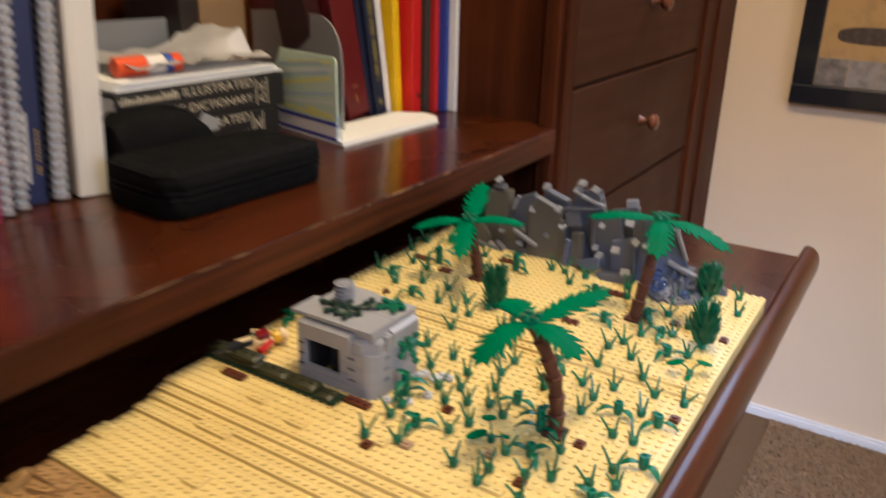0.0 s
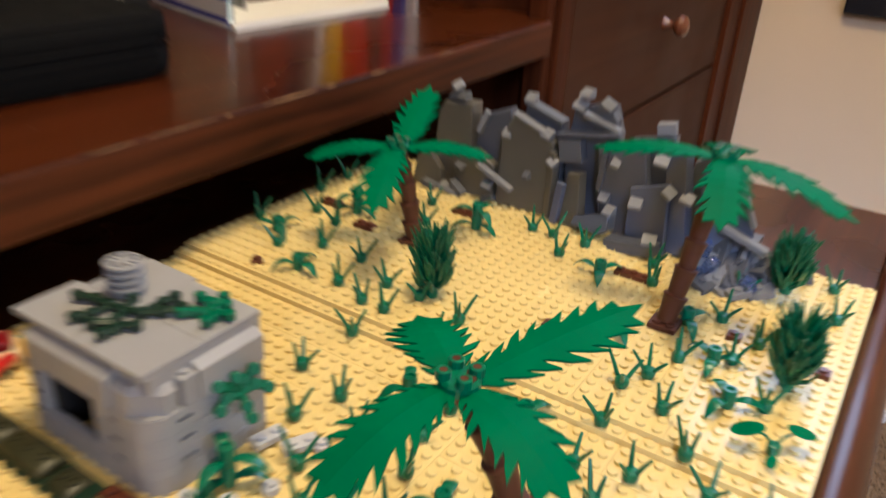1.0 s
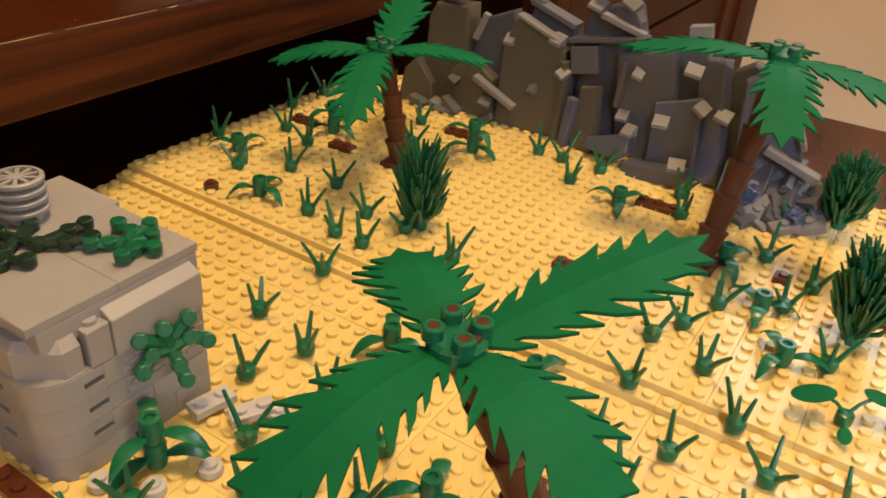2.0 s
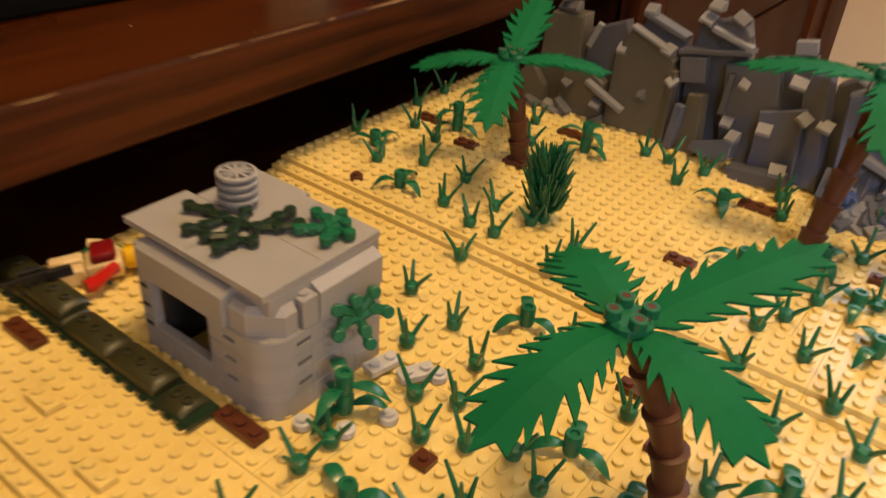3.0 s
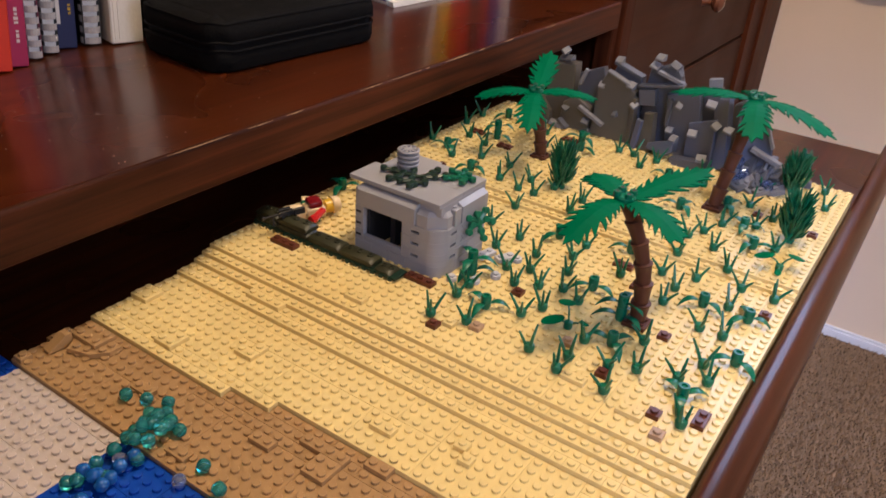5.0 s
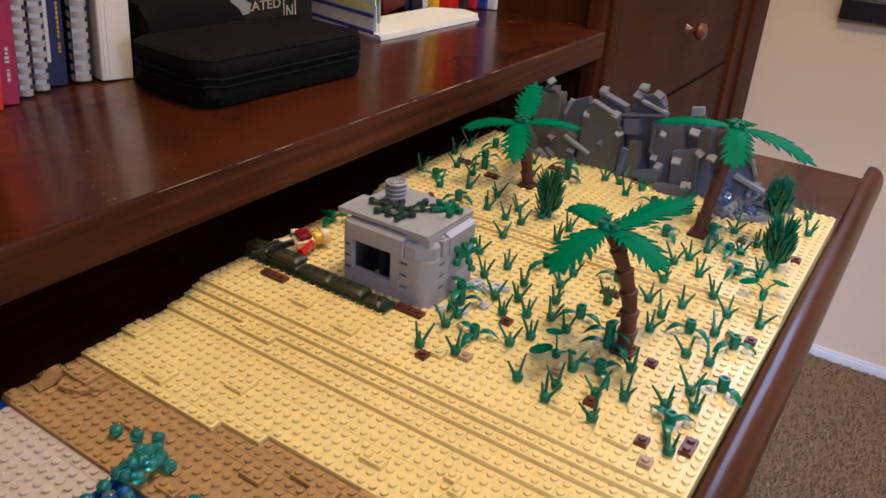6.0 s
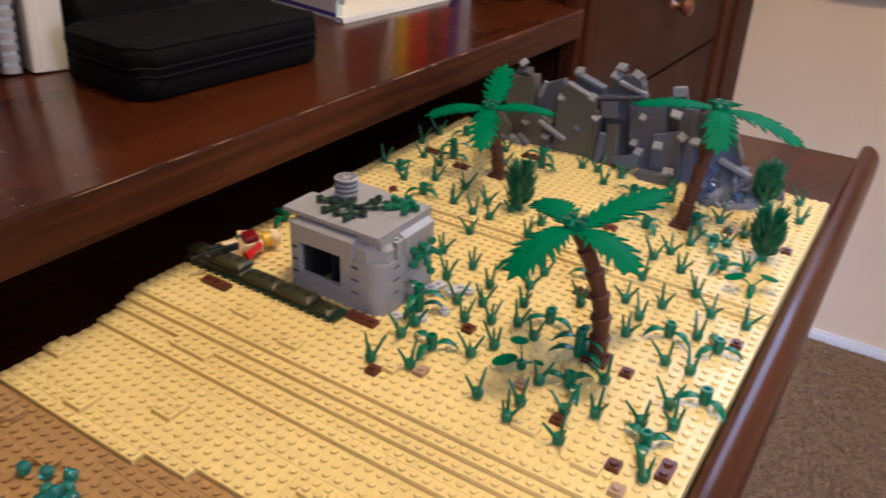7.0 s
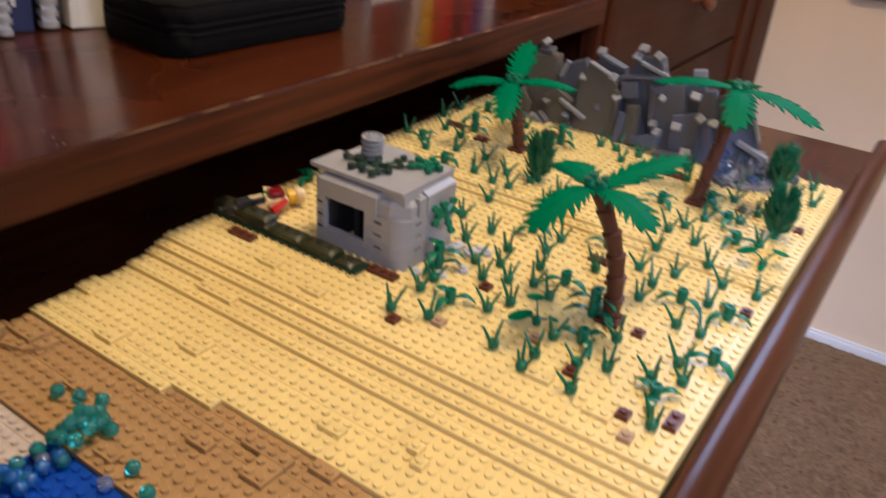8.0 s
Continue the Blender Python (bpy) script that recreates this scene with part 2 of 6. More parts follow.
def slab(name, x0, x1, y0, y1, z0, z1, mat, label, category, bev=0.0):
    bm = bmesh.new()
    box(bm, x0, x1, y0, y1, z0, z1, bev)
    return tagged(part(name, bm, mat), label, category, kind="structure")


slab("floor", XL - 0.1, XR + 0.1, YB - 0.1, WY + 0.1, FZ - 0.1, FZ, SHADED_PILE, "brown speckled short-pile carpet on the floor", "floor")
slab("ceiling", XL - 0.1, XR + 0.1, YB - 0.1, WY + 0.1, CZ, CZ + 0.1, CEILP, "plain off-white painted ceiling", "ceiling")
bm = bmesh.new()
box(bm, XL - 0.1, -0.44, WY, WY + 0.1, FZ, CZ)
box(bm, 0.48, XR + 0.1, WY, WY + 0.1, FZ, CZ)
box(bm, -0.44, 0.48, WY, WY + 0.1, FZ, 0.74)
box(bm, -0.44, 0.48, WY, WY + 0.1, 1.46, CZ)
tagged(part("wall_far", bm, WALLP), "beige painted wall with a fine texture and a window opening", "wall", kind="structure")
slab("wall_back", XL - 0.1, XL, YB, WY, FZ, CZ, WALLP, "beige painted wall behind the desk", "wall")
# opening added in this unseen wall for the side fill
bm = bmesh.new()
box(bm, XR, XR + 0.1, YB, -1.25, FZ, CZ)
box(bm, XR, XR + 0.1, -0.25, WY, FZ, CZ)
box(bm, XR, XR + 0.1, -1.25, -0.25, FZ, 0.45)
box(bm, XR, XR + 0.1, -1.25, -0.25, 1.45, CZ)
tagged(part("wall_front", bm, WALLP), "beige painted wall opposite the desk with an opening added for the fill light", "wall", kind="structure")
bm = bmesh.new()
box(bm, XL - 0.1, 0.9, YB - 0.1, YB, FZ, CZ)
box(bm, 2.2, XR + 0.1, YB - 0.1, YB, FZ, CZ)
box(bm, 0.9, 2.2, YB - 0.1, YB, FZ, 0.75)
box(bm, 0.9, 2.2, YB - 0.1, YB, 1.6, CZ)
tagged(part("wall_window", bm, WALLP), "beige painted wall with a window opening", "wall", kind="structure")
# baseboard with a moulded top
bm = bmesh.new()
box(bm, XL, XR, WY - 0.013, WY - 0.001, FZ, FZ + 0.022, 0.002)
box(bm, XL, XR, WY - 0.009, WY - 0.001, FZ + 0.0221, FZ + 0.030, 0.002)
tagged(part("baseboard", bm, TRIMP), "white painted baseboard along the beige wall", "baseboard", kind="structure")
# carpet tufts
rnd = random.Random(5)
V, F = [], []
for k in range(150000):
    x, y = rnd.uniform(-0.10, 1.25), rnd.uniform(-0.5, WY - 0.014)
    a, h, w = rnd.uniform(0, 6.28), rnd.uniform(0.006, 0.011), rnd.uniform(0.0018, 0.0034)
    dx, dy = w * math.cos(a), w * math.sin(a)
    lx, ly = rnd.uniform(-0.005, 0.005), rnd.uniform(-0.005, 0.005)
    o = len(V)
    V += [(x - dx, y - dy, FZ), (x + dx, y + dy, FZ), (x + dy, y - dx, FZ), (x + lx, y + ly, FZ + h)]
    F += [(o, o + 1, o + 3), (o + 1, o + 2, o + 3), (o + 2, o, o + 3)]
me = bpy.data.meshes.new("carpet_tufts")
me.from_pydata(V, [], F)
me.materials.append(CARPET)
tagged(new("carpet_tufts", me), "short brown and beige twisted carpet tufts", "carpet", kind="stuff")

# ---- framed picture on the far wall ----
pic = empty("framed_picture", pose(-0.199, WY - 0.001, 0.010) @ Matrix.Scale(1.10, 4), "wide black-framed picture with a tan and brown print", "picture")
PW, PH, PD, FW = 0.62, 0.48, 0.022, 0.042
bm = bmesh.new()
for x0, x1, z0, z1 in ((0, PW, 0, FW), (0, PW, PH - FW, PH), (0, FW, FW + 0.0002, PH - FW - 0.0002), (PW - FW, PW, FW + 0.0002, PH - FW - 0.0002)):
    box(bm, x0, x1, -PD, 0, z0, z1, 0.003)
part("frame", bm, material("black_frame_lacquer", (0.012, 0.013, 0.018), 0.22, coat=0.5), pic, "glossy black moulded frame")
bm = bmesh.new()
box(bm, FW, PW - FW, -0.009, -0.002, FW, PH - FW)
part("print", bm, material("print_paper", (0.42, 0.26, 0.11), 0.4, var=0.72, scale=30), pic, "faded tan and brown printed scene")
for k in range(9):
    x = FW + 0.001 + k * 0.0595
    bm = bmesh.new()
    box(bm, x, x + 0.0585, -0.0104, -0.0092, FW + 0.001, FW + 0.056)
    part("small_print", bm, material("print_grey", (0.30, 0.26, 0.24), 0.4, var=0.75, scale=55), pic, "small grey picture along the print's foot")
bm = bmesh.new()
N = 28
pts = []
for k in range(N):
    a = 2 * math.pi * k / N
    c, q = math.cos(a), math.sin(a)
    pts.append((0.235 + 0.165 * math.copysign(abs(c) ** 0.7, c), 0.1465 + 0.0165 * math.copysign(abs(q) ** 0.6, q) * (1 - 0.25 * c)))
prism(bm, pts, 0.0, 0.0012)
bmesh.ops.transform(bm, matrix=Matrix.Translation((0, -0.0093, 0)) @ pose(0, 0, 0, 90), verts=bm.verts)
part("printed_shape", bm, material("print_dark", (0.09, 0.065, 0.055), 0.4, var=0.7, scale=90), pic, "long dark shape in the print")

# ---- desk: shelf, cabinet, tray ----
SL = 0.006                                # the furniture is turned a little to the model to fit the camera's view
ASK = Matrix.Rotation(-math.atan(SL), 4, "Z")


def fx(x, y):
    """A place in the furniture's own axes: x in front of its face line, y along it."""
    return Matrix.Translation((-0.362, 0, 0)) @ ASK @ Matrix.Translation((x, y, 0))


ST, SB = 0.092, 0.057                     # shelf top and underside
shelf = empty("desk_shelf", fx(0, 0), "dark cherry wooden desk shelf with a rounded front edge, glossy", "shelf")
bm = bmesh.new()
box(bm, -0.62, -0.0032, -1.3, 0.714, SB, ST)
box(bm, -0.62, -0.0305, 0.714, 0.7355, SB, ST)
part("board", bm, WOOD, shelf)
# front edge split off the board, with a duller wood that mirrors less
bm = bmesh.new()
prof = [(-0.0031, SB), (-0.0010, SB), (0.0, SB + 0.0010), (0.0, ST - 0.0032), (-0.0003, ST - 0.0016), (-0.0012, ST - 0.0005), (-0.0031, ST - 0.0001)]
lo = [bm.verts.new((x, -1.3, z)) for x, z in prof]
hi = [bm.verts.new((x, 0.714, z)) for x, z in prof]
for k in range(len(prof)):
    bm.faces.new((lo[k], hi[k], hi[(k + 1) % len(prof)], lo[(k + 1) % len(prof)]))
bm.faces.new(lo), bm.faces.new(list(reversed(hi)))
bmesh.ops.recalc_face_normals(bm, faces=bm.faces)
part("front_lip", bm, LIPW, shelf, "duller reddish-brown front edge, split from the board to mirror less", True)
# worn scratches along the edge, their highlight put into the pale colour
EDGE_GLINT = material("worn_glint_wood", (0.42, 0.27, 0.13), 0.6)
rnd = random.Random(4)
for y0, y1 in ((-0.02, 0.035), (0.05, 0.075), (0.088, 0.108), (0.175, 0.205), (0.212, 0.262), (0.268, 0.275), (0.30, 0.352), (0.36, 0.372), (0.41, 0.43), (0.50, 0.53)):
    bm = bmesh.new()
    d = rnd.uniform(0.0002, 0.0006)
    tube(bm, [(-0.0009, y0, ST - 0.0007), (-0.0008, (y0 + y1) / 2, ST - 0.0008), (-0.0010, y1, ST - 0.0007)], [0.0001, d, 0.0001], 6)
    part("worn_spot", bm, EDGE_GLINT, shelf, "worn spot on the shelf's edge, made pale for its highlight")
bm = bmesh.new()
box(bm, -0.645, -0.621, -1.3, 0.735, -0.12, 0.95)
part("back_panel", bm, WOODV, shelf, "dark wooden back panel of the hutch")
bm = bmesh.new()
box(bm, -0.62, 0.02, -1.33, -1.301, FZ, 0.95, 0.002)
part("end_panel", bm, WOODV, shelf)
bm = bmesh.new()
box(bm, -0.62, -0.18, -1.3, 0.735, 0.926, 0.95, 0.002)
part("top_board", bm, WOOD, shelf)

rnd = random.Random(27)
bm = bmesh.new()
for k in range(150):
    x, y, r = rnd.uniform(-0.20, -0.004), rnd.uniform(-0.15, 0.70), rnd.uniform(0.00012, 0.00036)
    box(bm, x - r, x + r, y - r * 1.3, y + r * 1.3, ST + 0.00005, ST + 0.00005 + r)
tagged(part("dust_specks", bm, material("pale_dust", (0.42, 0.36, 0.30), 0.9), at=fx(0, 0)), "pale dust specks scattered on the glossy shelf", "dust", kind="stuff")

cab = empty("drawer_cabinet", fx(0, 0), "dark cherry cabinet with a stack of grey-brown drawers", "cabinet")
bm = bmesh.new()
box(bm, -0.62, -0.024, 0.736, 1.670, FZ, 1.02, 0.001)
part("carcass", bm, WOODV, cab)
for y0, y1, d in ((0.7145, 0.733, -0.006), (0.7332, 0.757, 0.0), (0.7572, 0.775, -0.004), (0.7752, 0.786, -0.009)):      # fluted pilaster where the shelf ends
    bm = bmesh.new()
    box(bm, -0.030, d, y0, y1, FZ, 1.02, 0.0025)
    part("pilaster_strip", bm, WOODV, cab, "fluted dark wooden pilaster strip")
for y0, y1, d in ((1.449, 1.530, -0.002), (1.5305, 1.670, 0.004)):
    bm = bmesh.new()
    box(bm, -0.024, d, y0, y1, FZ, 1.02, 0.0012)
    part("corner_post", bm, WOODV, cab, "plain dark wooden corner post")
DY0, DY1 = 0.787, 1.448
for k in range(8):
    z0 = -0.725 + 0.216 * k
    bm = bmesh.new()
    box(bm, -0.0235, -0.010, DY0, DY1, z0 + 0.003, z0 + 0.213, 0.003)
    dr = part("drawer", bm, DRAWERW, cab, "grey-brown wooden drawer front with a round knob")
    bm = bmesh.new()
    lathe(bm, ((0.010, 0), (0.008, 0.004), (0.0055, 0.010), (0.006, 0.015), (0.012, 0.019), (0.0155, 0.025), (0.0145, 0.031), (0.009, 0.0355), (0.003, 0.037)), 20)
    part("knob", bm, KNOBW, dr, "turned reddish wooden knob", True, pose(-0.010, 1.112, z0 + 0.116, 0, 90, 0))

tray = empty("desk_tray", pose(0, 0, -0.0265, 0, 0, 0.1), "pulled-out dark cherry desk tray with a rounded front rail", "desk tray")
TY0, TY1 = -1.0, 0.715
bm = bmesh.new()
box(bm, -0.60, 0.0012, TY0, TY1, -0.018, 0.0, 0.0012)
part("board", bm, WOOD, tray)
bm = bmesh.new()      # front rail, rounded, standing a little above the board
prof = [(0.0015, -0.036), (0.0015, 0.0160), (0.0026, 0.0188), (0.0056, 0.0206), (0.0100, 0.0206), (0.0150, 0.0184), (0.0196, 0.0138), (0.0222, 0.0075), (0.0232, 0.0), (0.0228, -0.0085), (0.0205, -0.0160), (0.0175, -0.0205), (0.0160, -0.0260), (0.0160, -0.036)]
lo = [bm.verts.new((x, TY0, z)) for x, z in prof]
hi = [bm.verts.new((x, TY1 - 0.012, z)) for x, z in prof]
for k in range(len(prof)):
    bm.faces.new((lo[k], hi[k], hi[(k + 1) % len(prof)], lo[(k + 1) % len(prof)]))
bm.faces.new(lo), bm.faces.new(list(reversed(hi)))
bmesh.ops.recalc_face_normals(bm, faces=bm.faces)
part("front_rail", bm, RAILW, tray, "rounded glossy front rail, scuffed", True)
for y in (TY0 + 0.2, 0.0, 0.45):
    bm = bmesh.new()
    box(bm, -0.60, -0.02, y, y + 0.03, -0.05, -0.0182, 0.001)
    part("runner", bm, WOODX, tray)

# ---- the model: ground ----
BX0, BX1 = -48, 0
JL = 2 * P                                # level of the jungle ground
BEACH, SHORE, SEA = -4 * P, -5 * P, -6 * P
BOT = -0.0264                             # the tray's surface
ROWS = ((1, 8), (1, 12), (1, 6))


def hidden(i, j):
    """Studs that stand under the bunker are left out."""
    return (-36 <= i < -28 and 12 <= j < 20)


model = empty("toy_brick_landscape", pose(0, 0, 0), "tan studded toy-brick landscape with stepped sand and a brown shore", "toy landscape", kind="structure")
# terraces, one stud deep, one plate high each
for y0, y1, k in ((2, 3, 1), (1, 2, 2), (-1, 0, 3)):
    studded("sand_step", BX0, BX1, y0, y1, -k * P, -k * P - BOT, TAN, model, 10 + k, sizes=ROWS)
studded("sand_step", BX0, -40, 0, 1, -3 * P, -3 * P - BOT, TAN, model, 12)
studded("sand_step", -40, -36, 0, 1, -2 * P, -2 * P - BOT, TAN, model, 13)
studded("sand_step", -36, BX1, 0, 1, -3 * P, -3 * P - BOT, TAN, model, 14)
studded("sand_terrace", BX0, BX1, 3, 27, 0.0, -BOT, TAN, model, 2, hidden)
studded("sand_terrace", BX0, BX1, 27, 30, 0.0, -BOT, TAN, model, 22)
studded("sand_step", BX0, BX1, 30, 31, P, P - BOT, TAN, model, 21, sizes=ROWS)
studded("jungle_ground", BX0, BX1, 31, 59, JL, JL - BOT, TAN, model, 3)
# beach with a stepped edge, brown shore, grey ramp and water
studded("beach", BX0, BX1, -8, -1, BEACH, BEACH - BOT, TAN, model, 1)
studded("beach", BX0, -28, -9, -8, BEACH, BEACH - BOT, TAN, model, 15, sizes=ROWS)
studded("beach", BX0, -32, -10, -9, BEACH, BEACH - BOT, TAN, model, 16, sizes=ROWS)
studded("shore", BX0, BX1, -17, -10, SHORE, SHORE - BOT, NOUGAT, model, 4)
studded("shore", -32, BX1, -10, -9, SHORE, SHORE - BOT, NOUGAT, model, 41, sizes=ROWS)
studded("shore", -28, BX1, -9, -8, SHORE, SHORE - BOT, NOUGAT, model, 42, sizes=ROWS)
studded("water", -34, BX1, -44, -17, SEA, SEA - BOT, BLUE, model, 5)
studded("grey_ramp", -47, -34, -44, -17, SEA, SEA - BOT, GREYTAN, model, 6)
studded("water", -60, -47, -44, -17, SEA, SEA - BOT, BLUE, model, 7)


def plate(name, x, y, z, w, h, mat, label, category="toy plate", group="", thick=P, rot=0.0):
    """A loose-coloured plate of w by h studs with its studs, its corner at stud x, y."""
    bm = bmesh.new()
    box(bm, 0.00006, w * S - 0.00006, 0.00006, h * S - 0.00006, 0.0, thick, 0.0002)
    for i in range(w):
        for j in range(h):
            stud(bm, (i + 0.5) * S, (j + 0.5) * S, thick - 0.0001, n=12)
    ob = part(name, bm, mat, None, at=Matrix.Translation((x * S, y * S, z)) @ Matrix.Rotation(radians(rot), 4, "Z"))
    return tagged(ob, label, category, group)


for x, y, w, h in ((-24, 5, 1, 1), (-21, 14, 1, 1), (-8, 16, 1, 1), (-13, 22, 1, 1), (-16, 25, 2, 1), (-2, 25, 1, 1), (-5, 6, 1, 1), (-2, 7, 1, 2), (-10, 8, 1, 1), (-44, 7, 3, 1), (-30, 10, 3, 1)):
    plate("brown_plate", x, y, 0.0, w, h, BROWN, "small reddish-brown toy plate pressed on the sand", group="brown plates on the sand")
for x, y, w, h in ((-45, 44, 2, 1), (-39.6, 42, 2, 1), (-34.5, 50, 3, 1), (-8, 44, 1, 1), (-2, 43, 1, 1), (-18, 48.2, 3, 1), (-19, 37.3, 2, 1)):
    plate("brown_plate", x, y, JL, w, h, BROWN, "small reddish-brown toy plate among the plants", group="brown plates on the sand")
bm = bmesh.new()
lathe(bm, ((0.0039, 0), (0.0039, P), (0.0037, P + 0.0002)), 16)
stud(bm, 0, 0, P)
tagged(part("brown_round_plate", bm, BROWN, at=pose(-41.0 * S, 32.0 * S, JL)), "round reddish-brown toy plate on the sand", "toy plate")
NG = material("dark_tan_plastic", (0.40, 0.26, 0.15), 0.33, var=0.08, scale=60)
for x, y in ((-21, 7), (-14, 10), (-4, 4)):
    plate("dark_tan_plate", x, y, 0.0, 1, 1, NG, "small dark tan toy plate on the sand", group="dark tan plates")
for x, y, z, w, h in ((-41, -9, BEACH, 2, 2), (-35, -6, BEACH, 2, 1), (-34, -5, BEACH, 1, 1), (-21, -6, BEACH, 2, 1), (-15, -4, BEACH, 1, 1), (-14, -5, BEACH, 1, 1), (-48, -6, BEACH, 2, 2), (-38, 5, 0, 2, 1), (-32, 4, 0, 2, 1), (-7, 5, 0, 2, 1), (-23, 6, 0, 1, 1), (-12, 6, 0, 2, 1)):
    plate("tan_plate", x, y, z, w, h, TAN, "tan toy plate lying one step up on the sand", group="tan plates on the sand")
for x, y, w, h in ((-30.6, -16.3, 2, 1), (-27, -12, 2, 1), (-22, -12, 2, 2), (-24, -10, 4, 1), (-19, -9, 2, 2), (-37.9, -13.6, 2, 1)):
    plate("nougat_plate", x, y, SHORE, w, h, NOUGAT, "brown toy plate lying one step up on the shore", group="brown plates on the shore")
bm = bmesh.new()
prism(bm, [(0.0, 0.0085), (0.0056, 0.0), (0.0215, 0.0046), (0.0296, 0.0142), (0.0296, 0.0230), (0.0, 0.0230)], 0, P)
for x, y in ((0.0085, 0.0052), (0.0165, 0.0072), (0.0245, 0.0125), (0.0245, 0.0190)):
    stud(bm, x, y, P)
tagged(part("wedge_plate", bm, NOUGAT, at=pose(-46.0 * S, -13.9 * S, SHORE + 0.0008)), "brown wedge-shaped toy plate on the shore", "toy plate")
plate("nougat_plate", -46.4, -12.7, SHORE + P + 0.0008, 3, 2, NOUGAT, "brown toy plate stacked on the wedge plate of the shore", group="brown plates on the shore")
bm = bmesh.new()
prism(bm, [(0, 0), (2 * S, 0), (2 * S, 0.0086), (1.5 * S, 0.0086), (0, 0.0014)], 0, S - 0.0002)
bmesh.ops.transform(bm, matrix=Matrix(((0, 0, 1, 0), (1, 0, 0, 0), (0, 1, 0, 0), (0, 0, 0, 1))), verts=bm.verts)
bmesh.ops.recalc_face_normals(bm, faces=bm.faces)
bmesh.ops.bevel(bm, geom=bm.edges[:], offset=0.0002, segments=1, affect="EDGES")
tagged(part("slope_brick", bm, NOUGAT, at=pose(-47.05 * S, -14.9 * S, SHORE + 0.0008, 0, 0, -4)), "brown sloped toy brick on the shore", "toy brick")
for x, y, w, h in ((-48, -14, 1, 2), (-47.75, -16.9, 1, 1)):
    plate("nougat_plate", x, y, SHORE, w, h, NOUGAT, "brown toy plate lying one step up on the shore", group="brown plates on the shore")

# ---- bunker ----
BH = 3 * P                                # brick height
BKX0, BKX1, BKY0, BKY1 = -37 * S, -27.2 * S, 11.4 * S, 19.0 * S
bunker = empty("toy_bunker", pose(0, 0, 0), "light grey toy-brick bunker with a slot window and a flat roof", "toy building")
RC = 1.5 * S                              # radius of the rounded corner
WX0, WX1, WZ0, WZ1 = -36.0 * S, -31.5 * S, 2 * BH - 0.0056, 0.0382
CX, CY = BKX1 - RC, BKY0 + RC
# black for slots, inside and vent dish: their shade put into the colour
SHADE_BLACK = material("shade_black_plastic", (0.02, 0.02, 0.022), 0.6)
rnd = random.Random(8)


def brick(x0, x1, y0, y1, z0, z1, name="brick", label="", bev=0.00028):
    bm = bmesh.new()
    box(bm, x0 + 0.00006, x1 - 0.00006, y0, y1, z0 + 0.00005, z1 - 0.00005, bev)
    return part(name, bm, GREY, bunker, label)


def arc(r, n=14, a0=-90, a1=0):
    return [(CX + r * math.cos(radians(a0 + (a1 - a0) * k / n)), CY + r * math.sin(radians(a0 + (a1 - a0) * k / n))) for k in range(n + 1)]


# four courses with a rounded corner; slots stand beside the corner in the upper three
for c in range(4):
    z0, z1 = c * BH, (c + 1) * BH
    off = 0.0 if c % 2 == 0 else S
    end = CX - 1.75 * S
    cuts = [BKX0] + [v for v in (BKX0 + 2 * S - off, BKX0 + 4 * S - off, BKX0 + 6 * S - off)] + [end]
    if c >= 1:
        cuts = [BKX0, WX0, WX1, end]
    for a, b in zip(cuts, cuts[1:]):
        if c >= 2 and a == WX0:
            continue
        brick(a, b, BKY0 + rnd.uniform(0, 0.0001), BKY0 + (0.55 * S if c else S), z0, WZ0 if c == 1 and a == WX0 else z1)
    # corner brick: flat wings left and above the arc, hollow at the slots
    zc, hs = (z0 + z1) / 2, 0.00105
    for q0, q1, cut in ((z0, zc - hs, 0), (zc - hs, zc + hs, 1), (zc + hs, z1, 0)) if c else ((z0, z1, 0),):
        bm = bmesh.new()
        wx, wy = (0.85 * S, 0.25 * S) if cut else (1.75 * S, 1.15 * S)
        out = [(CX - wx, BKY0)] + arc(RC) + [(BKX1, CY + wy)]
        prism(bm, out + [(BKX1 - S, CY + wy), (CX - wx, BKY0 + S)], q0 + (0.00005 if q0 == z0 else 0), q1 - (0.00005 if q1 == z1 else 0))
        part("corner_brick", bm, GREY, bunker, smooth=True)
        # black backs paint the shade in the slots
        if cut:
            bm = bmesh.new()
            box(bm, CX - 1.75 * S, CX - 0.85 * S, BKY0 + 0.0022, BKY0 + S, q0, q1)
            part("slot_back", bm, SHADE_BLACK, bunker, "black filling that paints the shade of a narrow slot")
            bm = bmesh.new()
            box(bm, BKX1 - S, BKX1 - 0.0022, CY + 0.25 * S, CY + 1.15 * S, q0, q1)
            part("slot_back", bm, SHADE_BLACK, bunker, "black filling that paints the shade of a narrow slot")
    ys = [CY + 1.15 * S, CY + (3.15 if c % 2 else 4.15) * S, BKY1]
    for a, b in zip(ys, ys[1:]):
        bm = bmesh.new()
        box(bm, BKX1 - S, BKX1 - rnd.uniform(0, 0.0001), a + 0.00006, b - 0.00006, z0 + 0.00005, z1 - 0.00005, 0.00028)
        part("brick", bm, GREY, bunker)
    ys = [BKY0 + S, BKY0 + (3 if c % 2 else 5) * S, BKY1 - S]
    for a, b in zip(ys, ys[1:]):
        bm = bmesh.new()
        box(bm, BKX0, BKX0 + S, a + 0.0001, b - 0.0001, z0 + 0.00005, z1 - 0.00005, 0.00028)
        part("brick", bm, GREY, bunker)
    brick(BKX0, BKX1 - S - 0.0001, BKY1 - S, BKY1, z0, z1)
